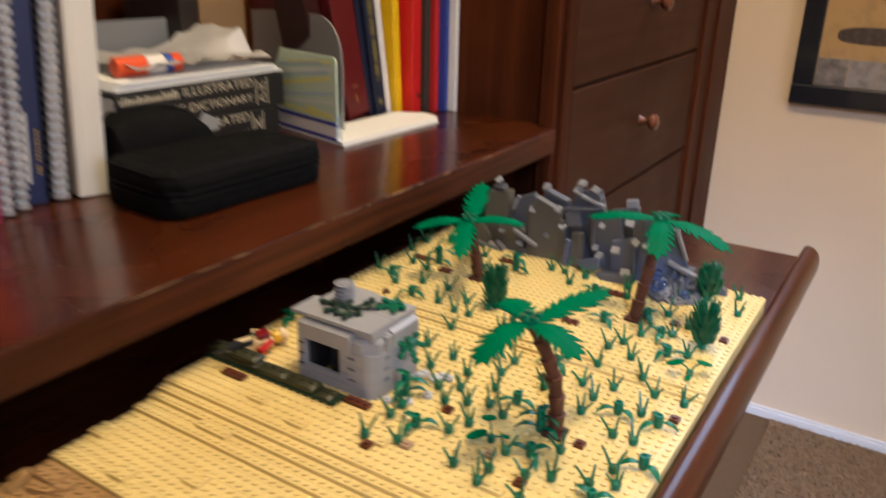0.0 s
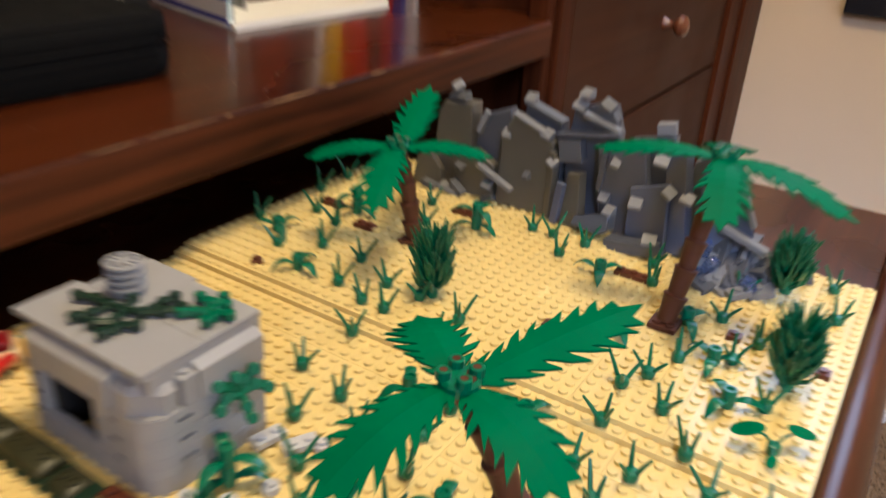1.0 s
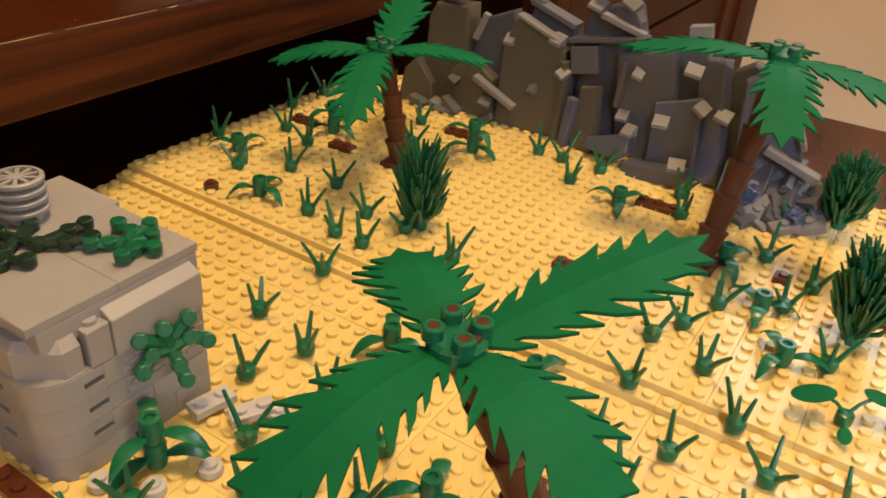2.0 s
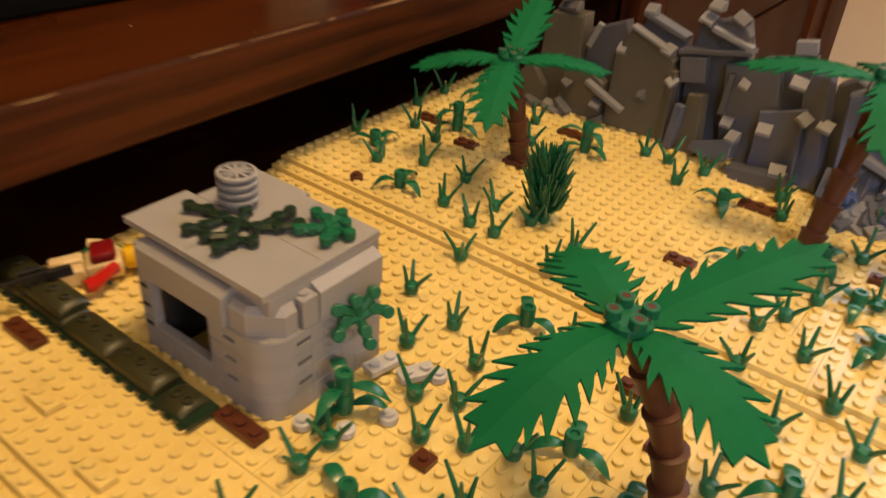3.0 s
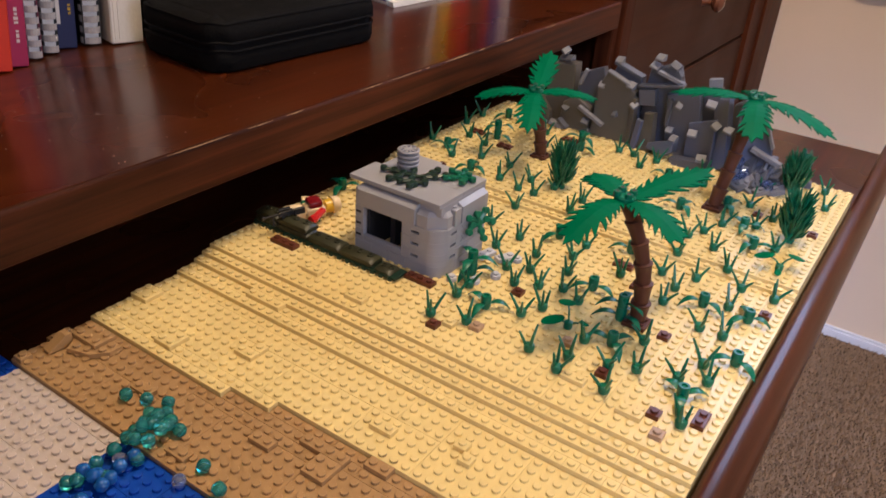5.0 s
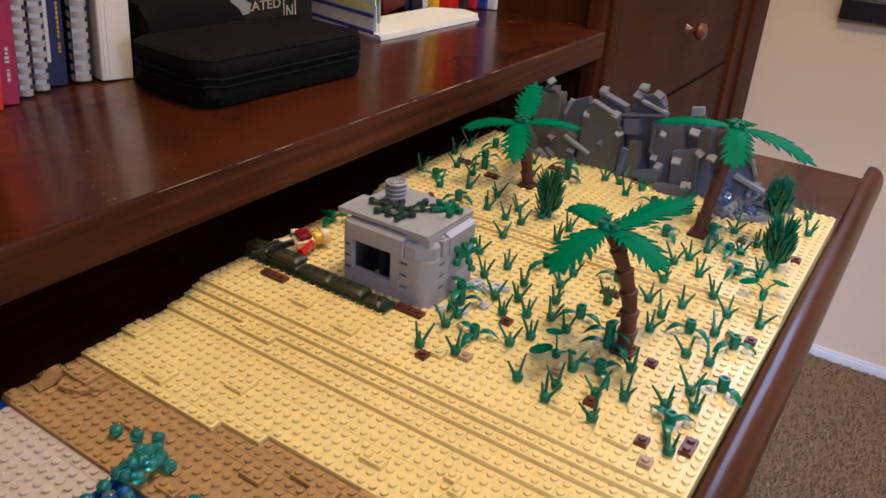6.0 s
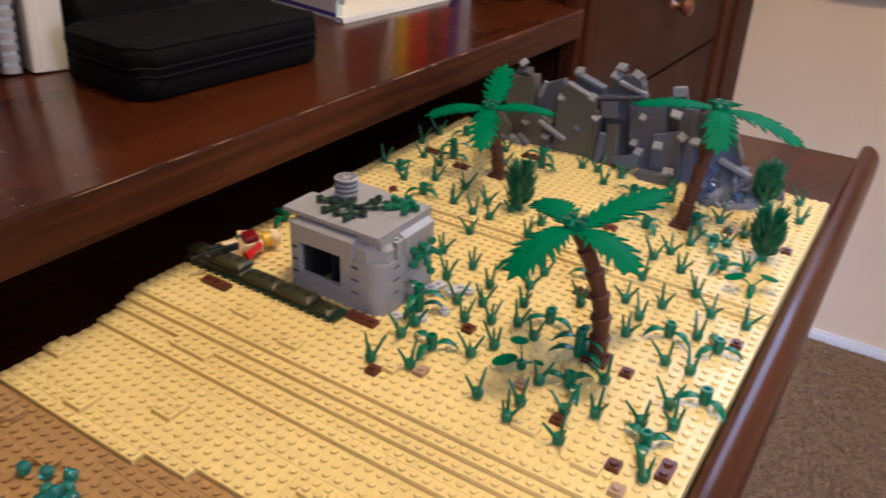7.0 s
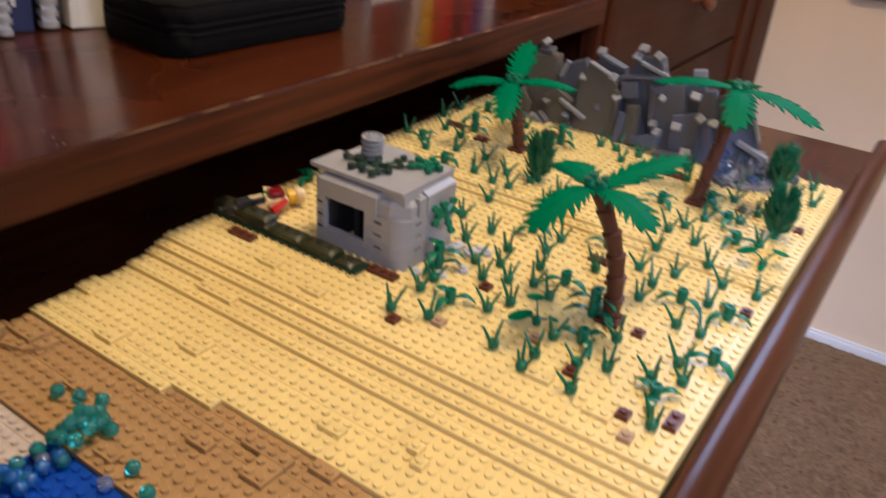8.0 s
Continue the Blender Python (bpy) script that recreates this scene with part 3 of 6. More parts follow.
# black strips on the face stand for shaded slots at the left corner
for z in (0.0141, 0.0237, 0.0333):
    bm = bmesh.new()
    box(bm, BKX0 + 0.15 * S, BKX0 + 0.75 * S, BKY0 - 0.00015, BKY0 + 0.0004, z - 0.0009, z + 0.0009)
    part("slot_back", bm, SHADE_BLACK, bunker, "black filling that paints the shade of a narrow slot")
# window sill: two tiles
mid = (WX0 + WX1) / 2
for a, b in ((WX0, mid), (mid, WX1)):
    brick(a, b, BKY0 - 0.0005, BKY0 + 0.5 * S, WZ0 + 0.0001, WZ0 + 0.0012, "sill", bev=0.0004)
# course above: side blocks beside the window's head
zt = 0.0545
brick(BKX0, WX0, BKY0 + 0.0002, BKY0 + 0.55 * S, 4 * BH, WZ1 + 0.0003)
brick(WX1, CX - 1.75 * S, BKY0 + 0.0002, BKY0 + 0.55 * S, 4 * BH, WZ1 + 0.0003)


def long_slope(x0, x1, z0, z1, cut, at, name, label):
    """A long brick with a chamfered upper front edge, front face on its -y side."""
    bm = bmesh.new()
    prism(bm, [(0, z0), (1.3 * S, z0), (1.3 * S, z1), (cut, z1), (0, z1 - cut * 0.55)], x0, x1)
    bmesh.ops.transform(bm, matrix=at @ Matrix(((0, 0, 1, 0), (1, 0, 0, 0), (0, 1, 0, 0), (0, 0, 0, 1))), verts=bm.verts)
    bmesh.ops.recalc_face_normals(bm, faces=bm.faces)
    bmesh.ops.bevel(bm, geom=bm.edges[:], offset=0.00025, segments=1, affect="EDGES")
    part(name, bm, GREY, bunker, label)


long_slope(BKX0 + 0.35 * S, CX - 1.35 * S, WZ1 + 0.0004, zt, 0.0050, pose(0, BKY0 - 0.0010, 0), "lintel", "long sloped lintel over the window")
long_slope(CY + 1.75 * S, BKY1, 4 * BH + 0.0001, zt, 0.0050, pose(BKX1 + 0.0010, 0, 0, 0, 0, 90), "side_lintel", "long sloped brick along the side wall")
brick(BKX0 - 0.0002, BKX0 + 0.33 * S, BKY0 + 0.0006, BKY0 + 1.3 * S, WZ1 + 0.0003, zt - 0.002)
# set-back corner block with a bevelled top, and the studded block beside it
bm = bmesh.new()
A, B = (CX - 1.25 * S, BKY0 + 0.12 * S), (BKX1 - 0.12 * S, CY + 0.50 * S)
lo = [A, (A[0] + 1.15 * S, A[1]), (B[0], B[1] - 0.75 * S), B, (A[0], B[1])]
hi = [(A[0], A[1] + 0.32 * S), (A[0] + 1.05 * S, A[1] + 0.32 * S), (B[0] - 0.32 * S, B[1] - 0.62 * S), (B[0] - 0.32 * S, B[1]), (A[0], B[1])]
v0 = [bm.verts.new((x, y, 4 * BH + 0.0001)) for x, y in lo]
v1 = [bm.verts.new((x, y, 4 * BH + 0.0098)) for x, y in lo]
v2 = [bm.verts.new((x, y, 4 * BH + 0.0128)) for x, y in hi]
for p, q in ((v0, v1), (v1, v2)):
    for k in range(5):
        bm.faces.new((p[k], p[(k + 1) % 5], q[(k + 1) % 5], q[k]))
bm.faces.new(list(reversed(v0))), bm.faces.new(v2)
part("corner_block", bm, GREY, bunker, "bevelled grey block set back in the upper corner")
bm = bmesh.new()
prism(bm, [(CX - 1.2 * S, BKY0 + 0.05 * S)] + arc(RC - 0.0003) + [(BKX1 - 0.05 * S, CY + 0.7 * S), (CX - 1.2 * S, CY + 0.7 * S)], 4 * BH, 4 * BH + 0.0006)
part("corner_ledge", bm, GREY, bunker)
bm = bmesh.new()
box(bm, BKX1 - 1.1 * S, BKX1 + 0.0002, CY + 0.72 * S, CY + 1.72 * S, 4 * BH + 0.0001, 4 * BH + 0.0132, 0.00035)
stud(bm, BKX1 - 0.5 * S, CY + 1.22 * S, 4 * BH + 0.0131)
part("studded_block", bm, GREY, bunker)
# masonry relief on the side wall: small proud blocks in running bond
bm = bmesh.new()
box(bm, 0, 0.0005, -0.00185, 0.00185, -0.00085, 0.00085, 0.00015)
block = None
for c in range(7):
    for k in range(9):
        y = CY + 2.2 * S + (k + (0.5 if c % 2 else 0)) * 0.0040
        if y > BKY1 - 0.0022:
            continue
        if block is None:
            block = part("masonry_block", bm, GREY, bunker, at=pose(BKX1, y, 0.0232 + c * 0.0020))
        else:
            ob = new("masonry_block", block.data)
            ob.parent = bunker
            ob.matrix_basis = pose(BKX1, y, 0.0232 + c * 0.0020)
# added linings and blackened bricks: the inside's shade is put into their colour
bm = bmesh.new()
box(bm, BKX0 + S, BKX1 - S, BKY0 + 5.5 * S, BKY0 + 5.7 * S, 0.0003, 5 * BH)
part("inner_wall", bm, SHADE_BLACK, bunker, "black lining that paints the shade inside")
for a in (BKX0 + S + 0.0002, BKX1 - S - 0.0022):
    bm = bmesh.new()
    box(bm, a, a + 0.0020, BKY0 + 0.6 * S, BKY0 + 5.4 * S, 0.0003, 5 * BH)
    part("inner_wall", bm, SHADE_BLACK, bunker, "black lining that paints the shade inside")
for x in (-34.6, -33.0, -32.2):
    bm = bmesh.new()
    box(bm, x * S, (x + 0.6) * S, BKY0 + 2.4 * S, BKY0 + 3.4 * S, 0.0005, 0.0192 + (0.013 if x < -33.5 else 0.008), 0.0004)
    part("inner_brick", bm, SHADE_BLACK, bunker, "brick inside the window, black for the shade there")
# roof: inset plate and smooth tiles, with a step at the rear
RZ0, RZ1 = zt, 0.0598
bm = bmesh.new()
box(bm, BKX0 + 0.7 * S, BKX1 - 0.5 * S, BKY0 + 0.7 * S, 19.4 * S, RZ0 - 0.0060, RZ1 - 0.0033, 0.0003)
part("roof_plate", bm, GREY, bunker)
for (a, b, y0, y1) in ((-38.0, -33.0, 11.75, 15.6), (-33.0, -27.7, 11.75, 15.6), (-37.2, -33.0, 15.6, 19.8), (-33.0, -27.7, 15.6, 19.5)):
    brick(a * S - 0.00004, b * S + 0.00004, y0 * S + 0.00003, y1 * S - 0.00003, RZ1 - 0.0032, RZ1, "roof_tile", bev=0.0002)

# roof vent: ribbed grey wheel hub on a round brick
vent = empty("roof_vent", pose(-34.7 * S, 16.4 * S, RZ1) @ Matrix.Diagonal((1.25, 1.25, 1.05, 1)), "ribbed round grey vent standing on the bunker roof", "toy vent")
bm = bmesh.new()
prof = [(0.0046, 0.0), (0.0046, 0.0030)]
for k in range(3):
    z = 0.0030 + k * 0.0034
    prof += [(0.0044, z), (0.0066, z + 0.0003), (0.0068, z + 0.0008), (0.0068, z + 0.0017), (0.0064, z + 0.0021), (0.0044, z + 0.0023)]
prof += [(0.0064, 0.0134), (0.0068, 0.0138), (0.0068, 0.0149), (0.0064, 0.0153), (0.0056, 0.0153), (0.0054, 0.0132)]
lathe(bm, prof, 28)
part("hub", bm, GREY, vent, smooth=True)
# dish coloured black to paint the shade between the spokes
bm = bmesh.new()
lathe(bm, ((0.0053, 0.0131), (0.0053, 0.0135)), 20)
part("dish", bm, SHADE_BLACK, vent, "sunken dish in the vent's top, black for its shade")
for k in range(10):
    bm = bmesh.new()
    box(bm, 0.0014, 0.0054, -0.00055, 0.00055, 0.0136, 0.0151)
    part("spoke", bm, GREY, vent, at=Matrix.Rotation(2 * math.pi * k / 10, 4, "Z"))
bm = bmesh.new()
lathe(bm, ((0.0019, 0.0136), (0.0019, 0.0152), (0.0012, 0.0153)), 12)
part("boss", bm, GREY, vent)


def leaf_sprig(name, at, mat, arms, label, scale=1.0, knob=1.0):
    """A flat branching plant piece: each arm with its round knobs is a branch."""
    ob = empty(name, at, label, "toy foliage")
    for pts in arms:
        bm = bmesh.new()
        tube(bm, [(x * S * scale, y * S * scale, z) for x, y, z in pts], [0.0023] * len(pts), 6, flat=0.7)
        for x, y, z in pts[1:]:
            lathe(bm, [(r * knob, z) for r, z in ((0.0026, -0.0016), (0.0027, 0.0014), (0.0023, 0.0019), (0.0012, 0.0019))], 12, x * S * scale, y * S * scale, Matrix.Translation((0, 0, z)))
        part("branch", bm, mat, ob, smooth=True)
    return ob


E1 = [[(0, 0, .0018), (-.8, .1, .0020), (-1.6, .3, .0024), (-2.4, .2, .0032)], [(-.8, 0, .0018), (-1.1, -.8, .0020), (-1.5, -1.3, .0026)], [(0, 0, .0018), (.1, -.8, .0018), (.5, -1.5, .0020), (.3, -2.1, .003)], [(0, 0, .0018), (.8, -.1, .002), (1.6, .2, .0024), (2.3, .6, .0034)],
      [(.8, 0, .0018), (1.2, .9, .0022), (1.5, 1.4, .003)], [(0, 0, .0018), (-.2, .9, .002), (-.7, 1.4, .003)], [(.4, -1.2, .0018), (1.2, -1.1, .0026)], [(0.1, -1, .0018), (-.6, -1.5, .0026)]]
leaf_sprig("dark_leaf_sprig", pose(-33.0 * S, 15.0 * S, RZ1, 0, 0, 20), DKGREEN, E1, "very dark green leafy sprig lying on the bunker roof", 1.25)
E2 = [[(0, 0, .0018), (0, -.7, .002), (0, -1.3, .003)], [(0, 0, .0018), (-.7, .1, .002), (-1.2, -.3, .003)], [(0, 0, .0018), (.7, .1, .002), (1.2, -.3, .003)], [(0, 0, .0018), (0, .8, .003)], [(-.2, .3, .0018), (-.9, .8, .0028)], [(.2, .3, .0018), (.9, .8, .0028)]]
leaf_sprig("green_leaf_sprig", pose(-29.5 * S, 17.6 * S, RZ1, 0, 0, -35), GREEN, E2, "green leafy sprig lying on the bunker roof", 1.1)
leaf_sprig("green_leaf_sprig", pose(BKX1 + 0.0045, 16.7 * S, 0.0340, 0, 72, -22) @ pose(0, 0, 0, 0, 0, 100), GREEN, E2, "green leafy sprig fixed to the bunker's side wall", 1.15, 1.0)

# ---- sandbag wall ----
wall = empty("sandbag_wall", pose(0, -0.45 * S, 0.0008), "low dark green toy sandbag wall with studs, on the sand", "toy wall")
bm = bmesh.new()
for k in range(9):
    box(bm, (-47.9 + 2 * k) * S, (-46.0 + 2 * k) * S, 9.05 * S, 11 * S, 0.0012, P, 0.0002)
    for i in range(2):
        box(bm, (-47.7 + 2 * k + i) * S, (-47.3 + 2 * k + i) * S, 8.85 * S, 9.05 * S, 0.0002, P - 0.0008)
part("base_plate", bm, DKGREEN, wall)
for x0, n, z0, y0 in ((-47.8, 3, P, 9.15), (-44.8, 4, P, 9.15), (-40.8, 4, P, 9.15), (-36.8, 4, P, 9.15), (-32.6, 2, 0.0006, 9.1), (-44.9, 4, 2.45 * P, 9.25), (-47.9, 3, 2.2 * P, 9.3)):
    bm = bmesh.new()
    L, Wd, H = n * S - 0.0003, 1.85 * S, 0.0056
    rows = []
    for x, f in ((0, 0.62), (0.0012, 0.86), (0.0034, 1.0), (L - 0.0034, 1.0), (L - 0.0012, 0.86), (L, 0.62)):
        row = [bm.verts.new((x, Wd * (0.5 - 0.48 * f), 0.0))]
        for k in range(9):
            a = math.pi * k / 8
            row.append(bm.verts.new((x, Wd * 0.5 - Wd * 0.5 * (0.9 + 0.1 * f) * math.cos(a), (0.0012 + (H - 0.0012) * math.sin(a) ** 0.6) * f)))
        row.append(bm.verts.new((x, Wd * (0.5 + 0.48 * f), 0.0)))
        rows.append(row)
    for p, q in zip(rows, rows[1:]):
        for k in range(11):
            bm.faces.new((p[k], p[(k + 1) % 11], q[(k + 1) % 11], q[k]))
    bm.faces.new(rows[0]), bm.faces.new(list(reversed(rows[-1])))
    bmesh.ops.recalc_face_normals(bm, faces=bm.faces)
    for x in (0.8 * S, L / 2, L - 0.8 * S) if n > 3 else (L * 0.35, L * 0.75):
        lathe(bm, ((0.0024, H - 0.0010), (0.0024, H + 0.0008), (0.0022, H + 0.0010), (0.0014, H + 0.0010), (0.0013, H - 0.0002)), 12, x, Wd * 0.48)
    part("sandbag", bm, OLIVE, wall, smooth=True, at=pose(x0 * S, y0 * S, z0))

# lying toy figure behind the wall: one plain shape, its head towards +x
bm = bmesh.new()
box(bm, -0.008, 0.006, -0.007, 0.007, 0.001, 0.009, 0.001, 0)
box(bm, -0.022, -0.0085, -0.0065, -0.0006, 0.001, 0.0085, 0.0008, 0)
box(bm, -0.022, -0.0085, 0.0006, 0.0065, 0.002, 0.0095, 0.0008, 0)
box(bm, -0.0055, 0.0045, -0.0062, 0.0062, 0.0085, 0.0135, 0.0018, 3)
lathe(bm, ((0.0030, 0), (0.0048, 0.001), (0.0052, 0.006), (0.0048, 0.008)), 14, 0, 0, pose(0.0065, 0, 0.0055, 0, 90, 0), 1)
lathe(bm, ((0.0056, 0), (0.0062, 0.001), (0.0058, 0.004), (0.0040, 0.0062), (0.0015, 0.0068)), 14, 0, 0, pose(0.0125, 0, 0.0058, 0, 90, 0), 0)
tube(bm, [(0.003, -0.0075, 0.007), (-0.001, -0.0115, 0.0070), (-0.006, -0.0150, 0.006)], [0.0026, 0.0026, 0.0030], 8, 2)
tube(bm, [(-0.006, -0.0150, 0.006), (-0.009, -0.0165, 0.0062)], [0.0034, 0.0030], 8, 2)
tube(bm, [(0.003, 0.0075, 0.007), (-0.001, 0.0110, 0.0080), (-0.006, 0.0120, 0.0085)], [0.0026, 0.0024, 0.0026], 8, 0)
FLESH = material("pale_tan_plastic", (0.80, 0.62, 0.36), 0.32)
DRED = material("dark_red_plastic", (0.20, 0.006, 0.010), 0.3)
tagged(part("toy_figure", bm, [FLESH, YELLOWP, REDP, DRED], at=pose(-44.2 * S, 13.7 * S, 0.0018, 0, -4, 62) @ Matrix.Scale(1.15, 4), smooth=True), "small plain toy figure in tan and red, lying behind the sandbags", "toy figure")
bm = bmesh.new()
tube(bm, [(0, 0, 0), (0.007, 0, 0), (0.014, 0, 0)], [0.0010, 0.0011, 0.0013], 8)
box(bm, -0.0012, 0.0012, -0.0014, 0.0014, -0.0014, 0.0014, 0.0004)
box(bm, 0.012, 0.0245, -0.0015, 0.0015, -0.0026, 0.0020, 0.0004)
box(bm, 0.0246, 0.0340, -0.0012, 0.0012, -0.0044, 0.0012, 0.0005)
box(bm, 0.0145, 0.0175, -0.0012, 0.0012, -0.0062, -0.0027, 0.0003)
tube(bm, [(0.013, 0, 0.0034), (0.022, 0, 0.0034)], [0.0014, 0.0014], 8)
for sg in (-1, 1):      # the two legs of its stand
    tube(bm, [(0.008, 0, -0.0006), (0.006, sg * 0.0045, -0.0068)], [0.0007, 0.0007], 6)
tagged(part("toy_rifle", bm, BLACK, at=pose(-45.1 * S, 7.3 * S, 0.0158, 0, -6, 64)), "small black toy rifle propped on the sandbags", "toy rifle")

# ---- plants of the model ----
def blade(bm, p0, d, length, w):
    """A thin tapered stalk from p0 along d."""
    d = Vector(d).normalized()
    pts = [Vector(p0) + d * length * t + Vector((0, 0, 0.0006 * math.sin(t * 3))) for t in (0, 0.5, 1)]
    tube(bm, pts, [w, w * 0.85, w * 0.55], 6)


def tuft(at, kind, label):
    """Grass tuft: a round foot with three stalks."""
    rnd2 = random.Random(kind)
    ob = empty("grass_tuft", at, label, "toy grass", "grass tufts in the sand")
    bm = bmesh.new()
    lathe(bm, ((0.0032, 0.0), (0.0036, 0.0012), (0.0038, 0.0038), (0.0031, 0.0051), (0.0015, 0.0056)), 12)
    part("foot", bm, GREEN, ob, smooth=True)
    for k in range(3):
        a = 2 * math.pi * k / 3 + rnd2.uniform(-0.3, 0.3)
        lean = rnd2.choice((0.18, 0.5, 0.62, 0.75))
        bm = bmesh.new()
        blade(bm, (0.0019 * math.cos(a), 0.0019 * math.sin(a), 0.003), (lean * math.cos(a), lean * math.sin(a), 1), rnd2.uniform(0.0120, 0.0165), 0.00125)
        part("stalk", bm, GREEN, ob, smooth=True)
    return ob


TL = "small green plastic grass tuft with three stalks on the sand"
TUFTS = [tuft(pose(0, 0, -0.3), k, TL) for k in range(5)]
LOW = [(-30, 29), (-30, 24), (-26, 23), (-27, 20), (-23, 21), (-24, 17), (-22, 18), (-22, 15), (-20, 16), (-19, 20), (-20, 23), (-20, 26), (-24, 31), (-18, 17), (-15, 23), (-12, 26), (-12, 30), (-10, 24), (-9, 27), (-7, 30), (-5, 28), (-10, 21), (-5, 24), (-2, 28), (-25, 6), (-25, 10), (-22, 7), (-25, 12), (-16, 16), (-18, 13), (-19, 11), (-16, 7), (-13, 11), (-13, 8), (-13, 6), (-10, 9), (-6, 19), (-4, 19), (-9, 14), (-8, 10), (-4, 14), (-5, 11), (-3, 12), (-9, 6), (-3, 6)]
HIGH = [(-12, 34), (-9, 33), (-4, 37), (-47, 38), (-47, 46), (-47, 50), (-44, 42), (-42, 35), (-41, 41), (-39, 37), (-35, 37), (-37, 50), (-35, 46), (-27, 51), (-34, 33), (-31, 35), (-31, 32), (-29, 32), (-28, 35), (-24, 34), (-25, 51), (-23, 48), (-22, 51), (-16, 51), (-15, 48), (-9, 46), (-9, 51), (-3, 56), (-2, 51), (-10, 39), (-11, 36), (-7, 41), (-6, 44)]
rnd = random.Random(21)
used = {}
for k, (i, j) in enumerate(LOW + HIGH):
    z = 0.0 if j < 30 else P if j == 30 else JL
    d = 0.3 if j > 30 else 0.0
    m = pose((i + 0.5 - d) * S, (j + 0.5 - d) * S, z + 0.0010, 0, 0, rnd.uniform(0, 360))
    n = k % len(TUFTS)
    if n not in used:
        used[n] = 1
        TUFTS[n].matrix_basis = m
    else:
        copy_thing(TUFTS[n], m)


def long_leaf(bm, a, length=0.016, w=0.0026, rise=0.004, z0=0.006, drop=0.010):
    """A long drooping leaf blade, folded a little along its middle."""
    N = 7
    rows = []
    for k in range(N + 1):
        t = k / N
        r = 0.003 + length * t
        z = z0 + rise * math.sin(t * 2.2) - drop * t * t
        ww = w * math.sin(math.pi * min(1, 0.12 + 0.86 * t)) ** 0.8
        c, s = math.cos(a), math.sin(a)
        rows.append([bm.verts.new((r * c - o * s, r * s + o * c, z + dz)) for o, dz in ((-ww, 0.0), (0, 0.0006), (ww, 0.0), (0, -0.0005))])
    for p, q in zip(rows, rows[1:]):
        for k in range(4):
            bm.faces.new((p[k], p[(k + 1) % 4], q[(k + 1) % 4], q[k]))
    bm.faces.new(list(reversed(rows[0]))), bm.faces.new(rows[-1])


def leafy(at, seed, tall=1):
    rnd2 = random.Random(seed)
    ob = empty("leafy_plant", at, "green plastic plant with a round stem and long drooping leaves" if tall == 1 else "taller green plastic plant with two tiers of drooping leaves", "toy plant", "leafy plants")
    for lev in range(tall):
        z = lev * 0.0100
        bm = bmesh.new()
        lathe(bm, ((0.0030, z), (0.0034, z + 0.001), (0.0037, z + 0.0020), (0.0038, z + 0.0092), (0.0034, z + 0.0104), (0.0020, z + 0.0104), (0.0018, z + 0.0092)), 14)
        part("stem", bm, GREEN, ob, smooth=True)
        a0 = rnd2.uniform(0, 6.28)
        for k in range(3):
            bm = bmesh.new()
            long_leaf(bm, a0 + k * 2.09 + rnd2.uniform(-0.2, 0.2), rnd2.uniform(0.0140, 0.0170), 0.0031, rnd2.uniform(0.003, 0.0055), z + 0.0045, rnd2.uniform(0.006, 0.009))
            part("leaf", bm, GREEN, ob, smooth=True)
    return ob


for i, j, z, n, r in ((-22, 10, 0, 1, 0), (-16, 19, 0, 1, 20), (-12, 16, 0, 2, 60), (-11, 12, 0, 1, 40), (-7, 23, 0, 1, 70), (-3, 23, 0, 1, 10), (-2, 16, 0, 1, 100), (-4, 9, 0, 1, 30), (-23, 26, 0, 1, 0), (-16, 28, 0, 1, 50), (-6, 36, JL, 1, 80), (-8, 40, JL, 1, 20),
                      (-15, 40, JL, 1, 45), (-11, 44, JL, 1, 90), (-19, 47, JL, 1, 15), (-38, 33, JL, 1, 100), (-44, 37, JL, 1, 30), (-41, 44, JL, 2, 0), (-44, 52, JL, 1, 60), (-31, 48, JL, 2, 10), (-26, 14, 0, 2, 0), (-47, 20, 0, 1, 20), (-46, 13, 0, 1, 80)):
    d = 0.3 if j > 30 else 0.0
    leafy(pose((i + 0.5 - d) * S, (j + 0.5 - d) * S, z + 0.0010, 0, 0, r), i * 7 + j, n)


def oval_plant(at, leaves):
    ob = empty("round_leaf_plant", at, "green plastic plant with flat oval leaves on thin stalks", "toy plant", "round-leaf plants")
    bm = bmesh.new()
    lathe(bm, ((0.0026, 0), (0.0031, 0.001), (0.0031, 0.005), (0.002, 0.0056)), 12)
    part("foot", bm, GREEN, ob, smooth=True)
    for x, y, z, r in leaves:
        bm = bmesh.new()
        tube(bm, [(0, 0, 0.004), (x * 0.5, y * 0.5, 0.004 + (z - 0.004) * 0.7), (x, y, z)], [0.0008, 0.0007, 0.0007], 6)
        part("stalk", bm, GREEN, ob, smooth=True)
        bm = bmesh.new()
        d = Vector((x, y, 0)).normalized()
        lathe(bm, ((r * 0.2, -0.0008), (r * 0.9, -0.0002), (r, 0.0003), (r * 0.6, 0.0009), (r * 0.1, 0.0006)), 18)
        m = Matrix.Translation((x * 1.5, y * 1.5, z)) @ Matrix.Rotation(math.atan2(y, x), 4, "Z") @ Matrix.Rotation(0.28, 4, "Y") @ Matrix.Diagonal((1.25, 0.85, 1, 1))
        bmesh.ops.transform(bm, matrix=m, verts=bm.verts)
        part("leaf", bm, LEAFG, ob, "flat oval leaf", True)
    return ob


oval_plant(pose(-2.5 * S, 33.5 * S, JL + 0.0005), ((-0.008, -0.003, 0.011, 0.0062), (0.006, 0.005, 0.011, 0.006), (0.001, -0.008, 0.004, 0.003)))
